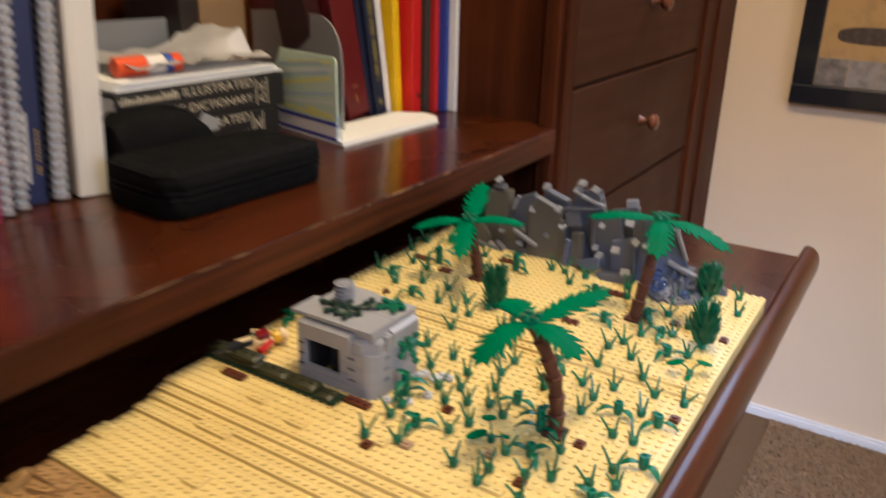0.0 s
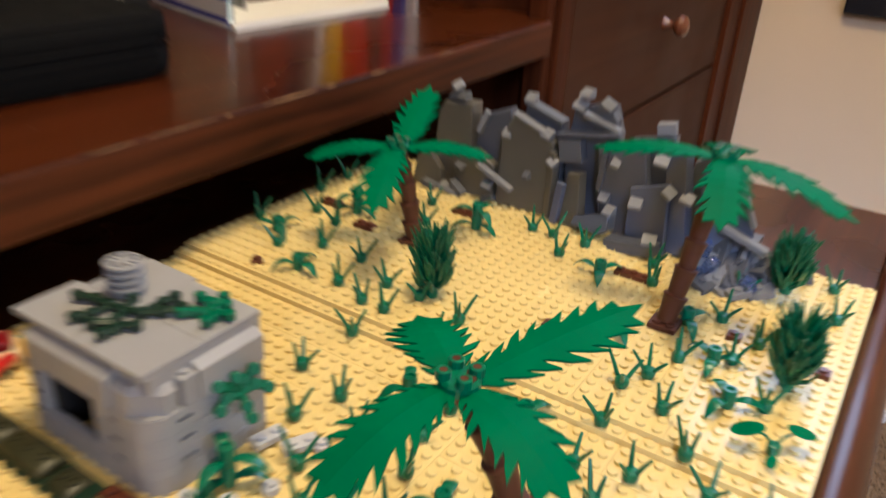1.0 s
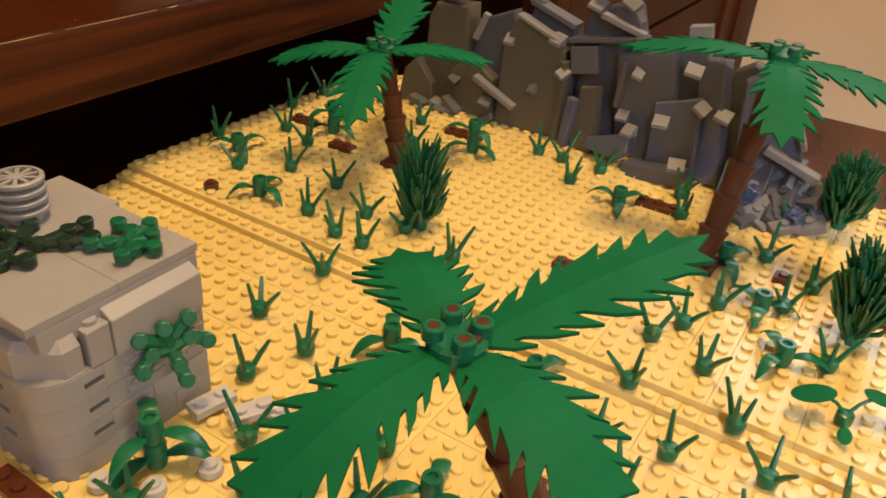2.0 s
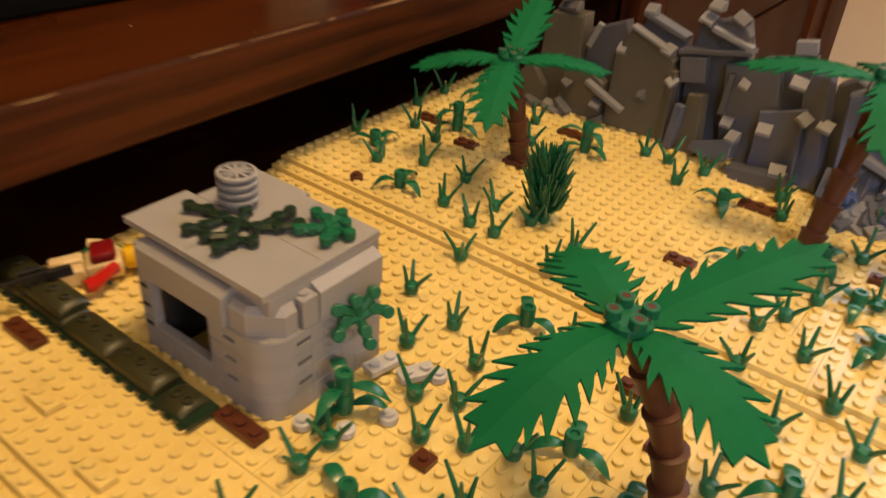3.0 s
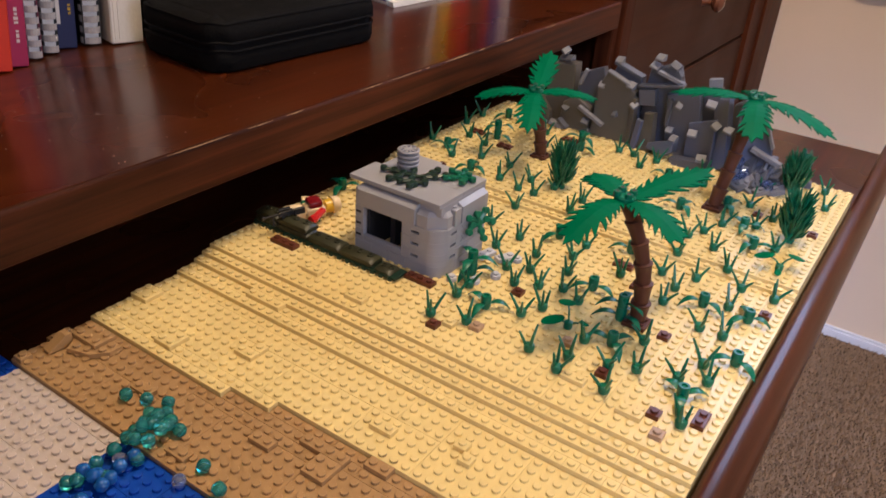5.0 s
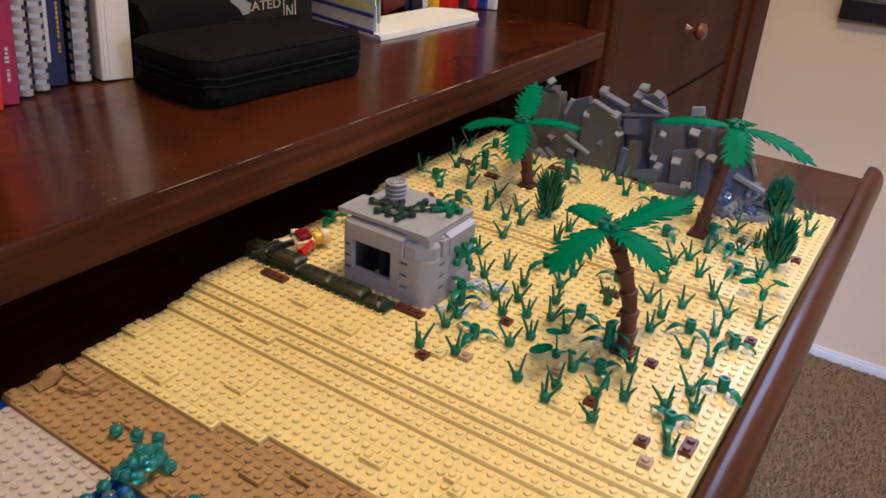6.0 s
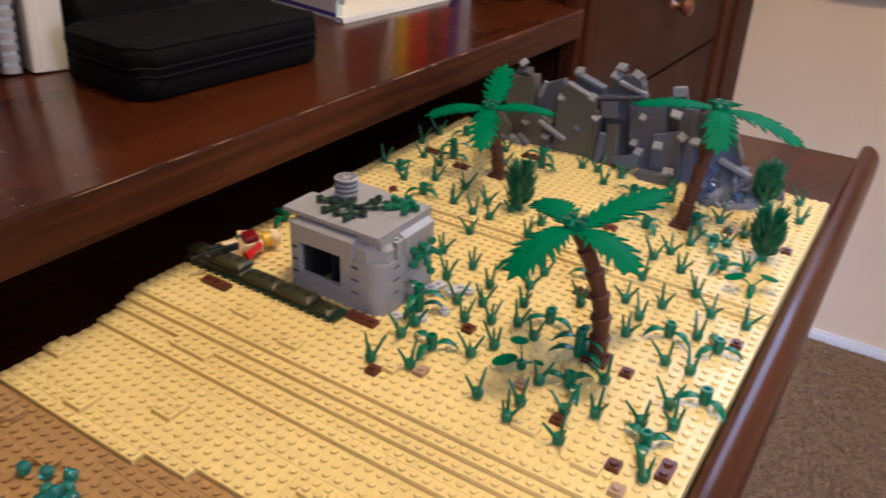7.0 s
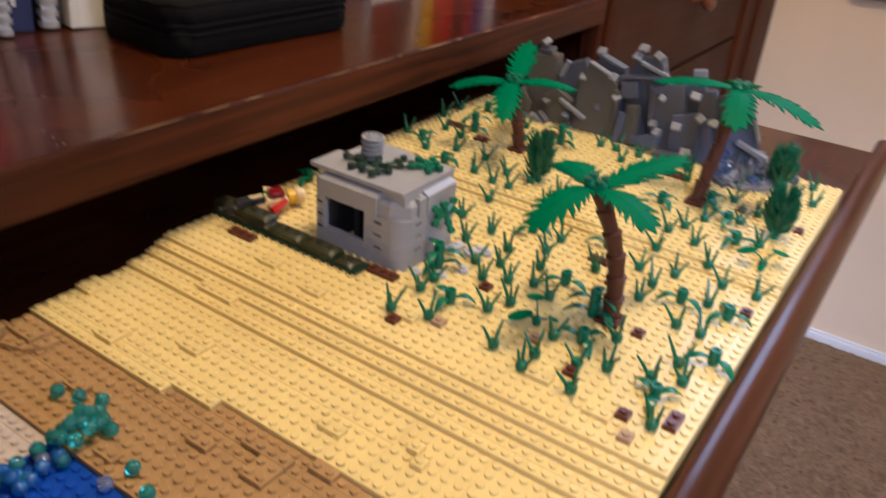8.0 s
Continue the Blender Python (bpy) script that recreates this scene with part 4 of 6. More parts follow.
oval_plant(pose(-14.5 * S, 12.5 * S, 0.0005), ((-0.003, 0.002, 0.017, 0.0062), (-0.006, -0.004, 0.006, 0.0066), (0.006, 0.003, 0.005, 0.003)))


def bush(at, h, r, n, seed, label):
    rnd2 = random.Random(seed)
    ob = empty("spiky_bush", at, label, "toy bush", "spiky bushes")
    bm = bmesh.new()
    lathe(bm, ((0.0035, 0), (0.004, 0.002), (0.0032, 0.006), (0.002, h * 0.5)), 10)
    part("stem", bm, GREEN, ob)
    for grp in range(4):
        bm = bmesh.new()
        for k in range(n // 4):
            a = rnd2.uniform(0, 6.28)
            q = rnd2.random() ** 0.5
            zb = h * rnd2.uniform(0.08, 0.66)
            rb = r * q * (0.55 + 0.45 * math.sin(math.pi * min(1, 0.2 + zb / h)))
            L = h * rnd2.uniform(0.24, 0.36) * (1.15 - 0.3 * q)
            out = 0.04 + 0.30 * q
            tube(bm, [(rb * 0.4 * math.cos(a), rb * 0.4 * math.sin(a), zb), (rb * math.cos(a), rb * math.sin(a), zb + L * 0.35), ((rb + out * L) * math.cos(a), (rb + out * L) * math.sin(a), zb + L)], [0.0010, 0.0012, 0.0004], 5)
        tagged(part("foliage", bm, material("bush_green_plastic", (0.002, 0.115, 0.048), 0.34, var=0.25, scale=120), ob, smooth=True), "dense upright green plastic spikes", kind="stuff")
    return ob


bush(pose(-27.5 * S, 36.3 * S, JL), 0.050, 0.0105, 260, 1, "dense spiky green plastic bush on the sand")
bush(pose(-3.2 * S, 40.6 * S, JL), 0.050, 0.0105, 260, 2, "dense spiky green plastic bush near the edge")
bush(pose(-5.9 * S, 52.4 * S, JL + 0.006), 0.044, 0.0105, 260, 3, "dense spiky green plastic bush raised on a stem before the rocks")


# ---- palms ----
def frond(bm, length, tip, width=0.0148, teeth=8, seed=0):
    """A broad palm leaf, deeply and unevenly toothed, with a thickness and its edges bent a little down, along +x."""
    rnd = random.Random(seed)

    def at(t, o, dz=0.0):
        z = tip * t ** 1.6 + 0.0035 * math.sin(math.pi * min(1, t)) - 0.10 * abs(o)
        return Vector((0.003 + length * t, o, z + dz))

    def env(t):
        return width * (0.16 + 0.84 * math.sin(math.pi * min(1, 0.05 + 0.85 * t)) ** 0.85)
    for sg in (-1, 1):
        cuts = [(k + (0.18 * rnd.uniform(-1, 1) if k else 0)) / teeth * 0.92 for k in range(teeth)] + [0.92]
        deep = [0.0028] + [env(t) * rnd.uniform(0.42, 0.60) for t in cuts[1:-1]] + [env(0.92) * 0.35]
        for k in range(teeth):
            t0, t1, n0, n1 = cuts[k], cuts[k + 1], deep[k], deep[k + 1]
            if k == teeth - 1:
                pts = [(t0, 0), (1.03, 0), (t1, n1), (t1 + 0.015, env(t1) * 0.9), (t0 + 0.03, n0 * 1.15), (t0, n0)]
            else:
                out = env(t1) * rnd.uniform(0.86, 1.08)
                pts = [(t0, 0), (t1, 0), (t1, n1), (t1 + rnd.uniform(0.05, 0.085), out), (t1 - 0.012, out * 0.80), (t0 + 0.035, n0 + (env(t0) - n0) * 0.10), (t0, n0)]
            tops = [bm.verts.new(at(t, sg * o)) for t, o in pts]
            bots = [bm.verts.new(at(t, sg * o, -0.0010)) for t, o in pts]
            bm.faces.new(tops if sg > 0 else tops[::-1])
            bm.faces.new(bots[::-1] if sg > 0 else bots)
            m = len(pts)
            for j in range(1, m - 1):
                q = (tops[j], bots[j], bots[j + 1], tops[j + 1])
                bm.faces.new(q if sg > 0 else q[::-1])


def palm(base, crown, segs, fronds, label, bend=0.004):
    bx, by, bz = base
    ob = empty("palm_tree", pose(bx, by, bz), label, "toy palm", "palm trees")
    bm = bmesh.new()
    box(bm, -S, S, -S, S, 0.0002, P, 0.0002)
    for i in (-0.5, 0.5):
        for j in (-0.5, 0.5):
            stud(bm, i * S, j * S, P - 0.0001)
    part("foot_plate", bm, TRUNK, ob)
    top = Vector(crown) - Vector(base)
    side = Vector((bend, bend * 0.5, 0))
    path = [Vector((0, 0, P)) + (top - Vector((0, 0, P))) * t + side * math.sin(math.pi * t) for t in [k / segs for k in range(segs + 1)]]
    for k in range(segs):
        a, b = path[k], path[k + 1]
        q = (b - a).to_track_quat("Z", "Y").to_matrix().to_4x4()
        L = (b - a).length
        r = 0.0063 - 0.0015 * k / segs
        bm = bmesh.new()
        lathe(bm, ((r * 0.80, 0.0), (r * 0.86, L * 0.10), (r * 0.92, L * 0.5), (r * 1.03, L * 0.88), (r * 1.12, L * 0.93), (r * 1.12, L * 0.99), (r * 0.82, L * 1.03)), 14, m=Matrix.Translation(a) @ q)
        part("trunk_segment", bm, TRUNK, ob, smooth=True)
    cr = part("crown", bmesh.new(), GREEN, ob)
    bm = bmesh.new()
    lathe(bm, ((0.0040, -0.0045), (0.0068, -0.003), (0.0070, 0.0005), (0.0060, 0.0016)), 16, top.x, top.y, Matrix.Translation((0, 0, top.z)))
    for i in (-0.5, 0.5):
        for j in (-0.5, 0.5):
            lathe(bm, ((0.0026, 0.0), (0.0026, 0.0030), (0.0023, 0.0033), (0.0014, 0.0033), (0.0013, 0.0026)), 12, top.x + i * S * 0.95, top.y + j * S * 0.95, Matrix.Translation((0, 0, top.z + 0.0012)))
    bm.to_mesh(cr.data)
    bm.free()
    for i in (-0.5, 0.5):
        for j in (-0.5, 0.5):
            bm = bmesh.new()
            lathe(bm, ((0.0015, 0.0), (0.0015, 0.0022)), 10, top.x + i * S * 0.95, top.y + j * S * 0.95, Matrix.Translation((0, 0, top.z + 0.0022)))
            part("pin_end", bm, BROWN, cr, "reddish-brown pin end in the crown")
    for ang, length, tip in fronds:
        bm = bmesh.new()
        frond(bm, length, tip, seed=int(ang * 7) % 97)
        part("frond", bm, LEAFG, cr, "large serrated green palm leaf", at=Matrix.Translation(top + Vector((0, 0, -0.0015))) @ Matrix.Rotation(radians(ang), 4, "Z"))
    return ob


palm((-10.1 * S, 16.8 * S, 0.0010), (-12.8 * S, 15.5 * S, 0.0945), 6, ((63, 0.069, 0.010), (143, 0.038, 0.000), (-104, 0.052, -0.014), (-20, 0.046, -0.008)), "toy palm tree with a bent ringed brown trunk and green fronds", 0.007)
palm((-12 * S, 43 * S, JL + 0.0008), (-11.1 * S, 46.2 * S, 0.105), 6, ((-163, 0.065, -0.004), (100, 0.048, -0.012), (-10, 0.067, -0.013), (-74, 0.054, -0.018)), "toy palm tree leaning back, with a straight brown trunk", 0.001)
palm((-33.6 * S, 42.7 * S, JL + 0.0008), (-35.0 * S, 42.1 * S, 0.0745), 5, ((35, 0.056, -0.004), (108, 0.066, 0.022), (-140, 0.054, -0.007), (-66, 0.066, -0.016)), "short toy palm tree with an upright brown trunk", 0.001)

# ---- rocks ----
BRGREY = material("brown_grey_plastic", (0.100, 0.090, 0.070), 0.34, var=0.10, scale=50)
RM = [DGREY, BRGREY, MGREY, material("pale_rock_plastic", (0.195, 0.195, 0.200), 0.5, var=0.1, scale=50, spec=0.25), material("blue_grey_plastic", (0.105, 0.118, 0.165), 0.24, var=0.12, scale=50, bump=0.02, bump_scale=500)]


def slope_brick(ob, x, y, z, w, d, h, rx, ry, rz, mi):
    bm = bmesh.new()
    prism(bm, [(-d * S / 2, 0), (d * S / 2, 0), (d * S / 2, h * S * 0.35), (-d * S * 0.2, h * S), (-d * S / 2, h * S)], -w * S / 2, w * S / 2)
    bmesh.ops.bevel(bm, geom=bm.edges[:], offset=0.0002, segments=1, affect="EDGES")
    part("slope_brick", bm, RM[mi], ob, at=pose(x * S, y * S, z * S, rx, ry, rz) @ Matrix(((0, 0, 1, 0), (-1, 0, 0, 0), (0, 1, 0, 0), (0, 0, 0, 1))))


def panel(ob, outline, y, th, rz, lean, mi, name="rock_panel"):
    """A flat upright rock panel: an outline of (x, z) in studs, a chamfered front, th deep, leaning back by lean degrees."""
    cx = (min(p[0] for p in outline) + max(p[0] for p in outline)) / 2
    cz = sum(p[1] for p in outline) / len(outline)
    low = min(p[1] for p in outline)
    bm = bmesh.new()

    def ring(yy, k):
        return [bm.verts.new(((x - cx) * k * S, yy * S, (max(low, cz + (z - cz) * k) - low) * S)) for x, z in outline]
    rings = [ring(-th / 2, 0.95), ring(-th / 2 + 0.16, 1.0), ring(th / 2, 0.98)]
    n = len(outline)
    bm.faces.new(rings[0])
    bm.faces.new(rings[2][::-1])
    for A, B in zip(rings, rings[1:]):
        for k in range(n):
            bm.faces.new((A[k], A[(k + 1) % n], B[(k + 1) % n], B[k]))
    bmesh.ops.recalc_face_normals(bm, faces=bm.faces)
    bmesh.ops.bevel(bm, geom=bm.edges[:], offset=0.0002, segments=1, affect="EDGES")
    return part(name, bm, RM[mi], ob, at=pose(cx * S, y * S, max(low * S, JL + 0.0004), -lean, 0, rz))


def plank(ob, x0, z0, x1, z1, y, w, d, rz, mi):
    """A long bar from one point of the cliff to another, w high and d deep."""
    L = math.hypot(x1 - x0, z1 - z0)
    bm = bmesh.new()
    box(bm, -L / 2 * S, L / 2 * S, -d / 2 * S, d / 2 * S, -w / 2 * S, w / 2 * S, 0.0003)
    part("plank", bm, RM[mi], ob, at=pose((x0 + x1) / 2 * S, y * S, (z0 + z1) / 2 * S, 0, -math.degrees(math.atan2(z1 - z0, x1 - x0)), rz))


# panels: outline, depth in the plan, thickness, turn, lean, colour
LEFT = (([(-41.8, 0.9), (-41.4, 3.6), (-40.4, 4.6), (-38.8, 2.6), (-38.6, 0.9)], 54.9, 1.8, 10, 6, 1), ([(-40.4, 0.9), (-40.0, 8.0), (-39.4, 9.2), (-36.4, 9.4), (-36.0, 0.9)], 56.6, 2.2, 3, 0, 1),
        ([(-36.4, 0.9), (-36.0, 8.2), (-32.8, 9.6), (-32.2, 7.4), (-31.6, 0.9)], 57.2, 1.4, 0, 0, 0), ([(-37.4, 0.9), (-37.0, 4.4), (-35.4, 5.6), (-33.2, 4.2), (-33.0, 0.9)], 55.2, 1.4, 8, 3, 1),
        ([(-32.6, 0.9), (-32.5, 7.4), (-31.3, 9.8), (-28.1, 8.5), (-27.3, 7.8), (-26.6, 0.9)], 55.2, 1.4, 2, 1, 1), ([(-31.2, 0.9), (-31.2, 9.4), (-30.8, 10.6), (-27.2, 9.4), (-26.6, 0.9)], 56.8, 1.4, -2, 0, 0),
        ([(-25.7, 0.9), (-25.4, 5.8), (-24.2, 6.0), (-23.6, 0.9)], 54.5, 1.2, -8, 2, 1))
LEFTBARS = ((-34.6, 9.1, -35.4, 7.0, 55.6, 0.55, 0.6, 10, 3), (-31.3, 9.9, -27.9, 8.6, 54.7, 0.28, 1.0, 2, 3), (-31.0, 10.7, -27.1, 9.5, 56.3, 0.42, 1.4, -2, 2), (-34.4, 4.5, -30.7, 2.8, 54.0, 0.42, 0.8, 0, 3), (-26.1, 1.0, -25.7, 4.9, 53.8, 0.75, 0.6, -14, 4),
            (-27.0, 1.0, -27.1, 7.2, 54.6, 0.7, 0.8, -20, 1), (-38.2, 1.6, -36.2, 1.1, 53.9, 0.5, 1.4, 14, 3), (-37.0, 2.2, -35.6, 1.2, 53.8, 0.45, 1.0, -6, 2), (-40.2, 1.5, -38.6, 1.1, 53.7, 0.5, 1.0, 0, 2), (-33.6, 1.1, -32.4, 1.7, 53.9, 0.5, 0.7, 0, 2))
LEFTBRICKS = ((-37.9, 56.0, 9.6, 2.2, -10, 2), (-38.4, 56.0, 10.6, 0.8, 34, 3), (-30.6, 56.2, 10.8, 1.0, -4, 3), (-31.9, 54.6, 7.6, 0.8, 0, 3), (-28.0, 54.6, 8.4, 1.0, 10, 3), (-27.2, 54.3, 6.2, 0.8, 30, 3), (-29.4, 54.4, 4.3, 0.6, -10, 2), (-33.2, 53.8, 2.5, 1.0, 8, 2), (-36.6, 54.5, 3.5, 0.9, 24, 2))
RIGHT = (([(-26.8, 0.9), (-26.8, 8.4), (-26.5, 10.8), (-24.5, 11.6), (-22.9, 11.7), (-22.1, 9.3), (-21.6, 0.9)], 57.2, 1.4, 2, 0, 0), ([(-24.4, 9.2), (-24.2, 11.4), (-23.2, 12.1), (-22.2, 10.8), (-22.2, 9.4)], 56.2, 1.0, -6, 2, 2),
         ([(-22.4, 0.9), (-23.5, 8.5), (-19.4, 9.6), (-17.6, 0.9)], 55.8, 1.2, 0, 0, 0), ([(-21.4, 0.9), (-21.2, 9.2), (-17.4, 10.2), (-17.2, 0.9)], 57.4, 1.4, 0, 0, 0), ([(-19.5, 0.9), (-19.8, 5.9), (-16.5, 7.1), (-15.8, 0.9)], 54.3, 1.0, -6, 4, 4),
         ([(-16.0, 0.9), (-17.2, 8.2), (-16.8, 9.7), (-15.6, 9.8), (-13.9, 0.9)], 54.9, 1.2, -14, 1, 4), ([(-15.2, 0.9), (-15.2, 9.0), (-14.0, 9.8), (-12.8, 9.2), (-12.4, 0.9)], 56.2, 1.4, 0, 0, 0), ([(-13.2, 0.9), (-14.0, 9.2), (-11.8, 10.3), (-11.1, 9.6), (-9.4, 5.4), (-8.8, 0.9)], 54.0, 1.4, 8, 2, 4),
         ([(-24.1, 1.5), (-24.0, 2.3), (-20.8, 3.5), (-20.6, 2.0), (-21.5, 1.3)], 53.5, 1.6, -6, 16, 0), ([(-9.6, 0.9), (-9.4, 3.0), (-8.6, 3.2), (-6.8, 2.2), (-6.6, 0.9)], 55.2, 1.6, -8, 6, 0), ([(-7.2, 0.9), (-7.0, 2.2), (-6.2, 2.4), (-4.6, 1.6), (-4.4, 0.9)], 56.8, 1.6, 6, 6, 0))
RIGHTBARS = ((-26.7, 7.4, -24.7, 7.8, 55.2, 2.0, 1.4, 3, 0), (-27.2, 8.7, -21.5, 9.9, 55.4, 0.32, 1.5, 0, 0), (-25.1, 10.9, -21.7, 10.0, 55.5, 0.4, 0.8, 0, 3), (-19.1, 10.5, -17.6, 10.8, 57.2, 1.0, 1.0, 6, 3), (-20.6, 1.1, -16.2, 1.7, 52.9, 1.0, 1.6, -6, 0),
             (-11.5, 5.2, -7.9, 4.0, 53.0, 0.5, 1.0, 0, 3), (-11.2, 9.8, -9.3, 5.6, 53.4, 0.35, 0.9, 8, 3), (-22.8, 4.6, -22.6, 8.0, 55.1, 0.5, 0.4, 0, 0))
RIGHTBRICKS = ((-25.4, 56.2, 12.2, 1.1, 0, 3), (-25.9, 56.1, 11.1, 1.2, 12, 3), (-23.4, 55.9, 11.7, 1.2, 24, 2), (-21.7, 55.0, 7.2, 0.8, 20, 3), (-22.1, 54.9, 3.9, 0.9, 0, 3), (-18.9, 53.7, 4.6, 1.1, 0, 3), (-21.0, 53.5, 3.4, 0.9, 0, 3), (-16.6, 54.0, 6.2, 1.0, 35, 3), (-17.7, 54.6, 8.4, 1.2, 10, 3),
               (-15.0, 54.3, 5.9, 1.1, 14, 3), (-16.9, 52.6, 2.2, 1.2, 0, 3), (-12.6, 53.4, 9.8, 1.0, 20, 2))
for label, spec, bars, bricks, seed in (("brownish dark grey toy rock cliff with light bars on its ridge", LEFT, LEFTBARS, LEFTBRICKS, 31), ("bluish dark grey toy rock cliff with rubble at its foot", RIGHT, RIGHTBARS, RIGHTBRICKS, 32)):
    rnd2 = random.Random(seed)
    ob = empty("rock_cliff", pose(0, 0, 0), label, "toy rock", "rock cliffs")
    for row in spec:
        panel(ob, *row)
    for row in bars:
        plank(ob, *row)
    for x, y, z, w, ry, mi in bricks:
        slope_brick(ob, x, y, z - 0.1, w, 1.0, 0.75, 0, ry, rnd2.uniform(-15, 15), mi)
# low bricks behind the panels
ob = empty("rock_backing", pose(0, 0, 0), "dark grey toy bricks stacked behind the rock cliffs", "toy rock", "rock cliffs")
rnd2 = random.Random(6)
for k in range(14):
    bm = bmesh.new()
    box(bm, (-40 + 2.2 * k) * S + 0.0001, (-37.8 + 2.2 * k) * S, 57.2 * S, 58.9 * S, JL + 0.0002, (5.5 + rnd2.uniform(-1, 1) if k < 13 else 3.0) * S, 0.0004)
    part("brick", bm, DGREY, ob)
# rubble of tilted slabs at the cliff's foot
for k, (x, y, w, d, rx, ry, rz, mi) in enumerate(((-12.0, 51.6, 2.6, 1.8, 28, -18, 20, 0), (-10.4, 51.0, 2.2, 1.8, 18, 24, -15, 3), (-9.0, 52.0, 2.4, 2.0, 30, 10, 35, 0), (-10.8, 52.6, 2.6, 2.0, 40, -8, 0, 0), (-8.2, 53.2, 2.2, 1.8, 34, -20, -30, 2), (-7.4, 51.6, 1.9, 1.5, 14, -26, 10, 3), (-6.6, 53.6, 2.2, 1.6, 26, 22, 5, 0), (-11.6, 50.2, 1.8, 1.4, 10, 14, -25, 2), (-8.8, 50.4, 1.8, 1.0, 8, -12, 40, 3), (-6.0, 55.0, 2.0, 1.6, 30, -10, -10, 2), (-12.8, 52.9, 2.0, 2.4, 50, 5, 8, 0), (-11.4, 52.2, 2.8, 2.2, 52, 18, 30, 3), (-9.9, 52.9, 2.4, 2.2, 44, -24, -20, 0), (-8.7, 53.6, 2.6, 1.8, 36, 30, 20, 3), (-10.6, 51.6, 2.4, 1.2, 30, -36, 50, 3), (-7.4, 52.8, 2.2, 1.4, 24, 34, -40, 2), (-9.4, 51.3, 2.0, 1.6, 20, 30, 15, 0), (-6.2, 54.4, 1.8, 1.8, 18, -20, 30, 3), (-11.8, 53.4, 2.6, 2.2, 62, -14, -24, 2))):
    bm = bmesh.new()
    box(bm, -w * S / 2, w * S / 2, -d * S / 2, d * S / 2, -0.0024, 0.0024, 0.0003)
    for i in range(int(w)):
        stud(bm, (i - int(w) / 2 + 0.5) * S, 0, 0.0023)
    tagged(part("rubble_slab", bm, RM[mi], at=pose(x * S, y * S, JL + 0.0045 + 0.006 * max(0.0, y - 51.4), rx, ry, rz)), "tilted grey toy slab in the rubble at the cliff's foot", "toy rock", "grey rubble")

# clear blue bricks lodged in the rubble
for x, y, z, rx, ry, rz in ((-12.5, 51.9, 3.3, 20, 10, 30), (-11.7, 51.5, 2.0, -12, 18, -10), (-12.4, 50.9, 1.3, 8, -14, 50), (-8.3, 51.2, 1.6, 24, 6, -30)):
    bm = bmesh.new()
    box(bm, -0.0039, 0.0039, -0.0039, 0.0039, 0, 0.0096, 0.0003)
    stud(bm, 0, 0, 0.0095)
    tagged(part("clear_blue_brick", bm, material("pale_clear_blue_plastic", (0.30, 0.42, 0.78), 0.06, trans=0.85, ior=1.55), at=pose(x * S, y * S, z * S - 0.002, rx, ry, rz)), "glossy clear blue toy brick lodged in the grey rubble", "toy brick", "clear blue bricks")

# rubble at the bunker's side: loose grey pieces and round studs
PALEG = material("pale_grey_plastic", (0.52, 0.52, 0.53), 0.3, var=0.06, scale=60)
for x, y, w, h, r in ((-25.9, 17.0, 2, 1, 78), (-24.4, 17.6, 2, 1, 62)):
    plate("grey_plate", x, y, 0.0022, w, h, PALEG, "loose light grey toy plate leaning by the bunker", group="grey rubble", rot=r)
for x, y in ((-26.4, 12.5), (-23.5, 15.5), (-23.5, 19.5), (-24.5, 13.5)):
    bm = bmesh.new()
    lathe(bm, ((0.0036, 0), (0.0039, 0.0004), (0.0039, 0.0030), (0.0037, 0.0032)), 16)
    stud(bm, 0, 0, 0.0031)
    tagged(part("grey_round_plate", bm, PALEG, at=pose(x * S, y * S, 0.0004)), "small round light grey toy plate on the sand", "toy plate", "grey rubble")

# clear teal splash pieces where the water meets the shore
SPLASH = ((0.0026, 0), (0.0030, 0.0010), (0.0037, 0.0014), (0.0038, 0.0040), (0.0034, 0.0054), (0.0024, 0.0062), (0.0010, 0.0066))
rnd = random.Random(9)
for x, y, z in ((-37.0, -14.5, 0), (-35.6, -14.0, 0), (-34.0, -13.3, 0), (-30.9, -14.4, 0), (-32.2, -14.3, 0), (-33.1, -14.1, 0), (-33.6, -14.9, 1), (-32.6, -14.9, 2), (-31.6, -15.0, 1), (-33.3, -15.8, 1), (-31.5, -15.7, 2), (-32.4, -15.8, 2), (-32.5, -16.5, 2), (-31.5, -16.7, 1), (-32.2, -17.2, 2), (-33.1, -17.3, 1), (-33.4, -16.6, 0), (-27.2, -15.9, 0), (-24.6, -16.4, 0), (-24.4, -17.6, 0)):
    bm = bmesh.new()
    lathe(bm, SPLASH, 16)
    zz = (SHORE if y > -17 else SEA) + 0.0014 + z * 0.0030
    tagged(part("clear_splash_stud", bm, TEAL, at=pose(x * S, y * S, zz, rnd.uniform(-25, 25), rnd.uniform(-25, 25), 0), smooth=True), "clear teal round toy stud in the splash", "toy stud", "clear splash pieces")
for x, y in ((-32.2, -18.6), (-27.6, -17.4)):
    bm = bmesh.new()
    lathe(bm, SPLASH, 16)
    tagged(part("clear_stud", bm, CLEAR, at=pose(x * S, y * S, SEA + 0.0010), smooth=True), "clear colourless round toy stud on the water", "toy stud", "clear splash pieces")

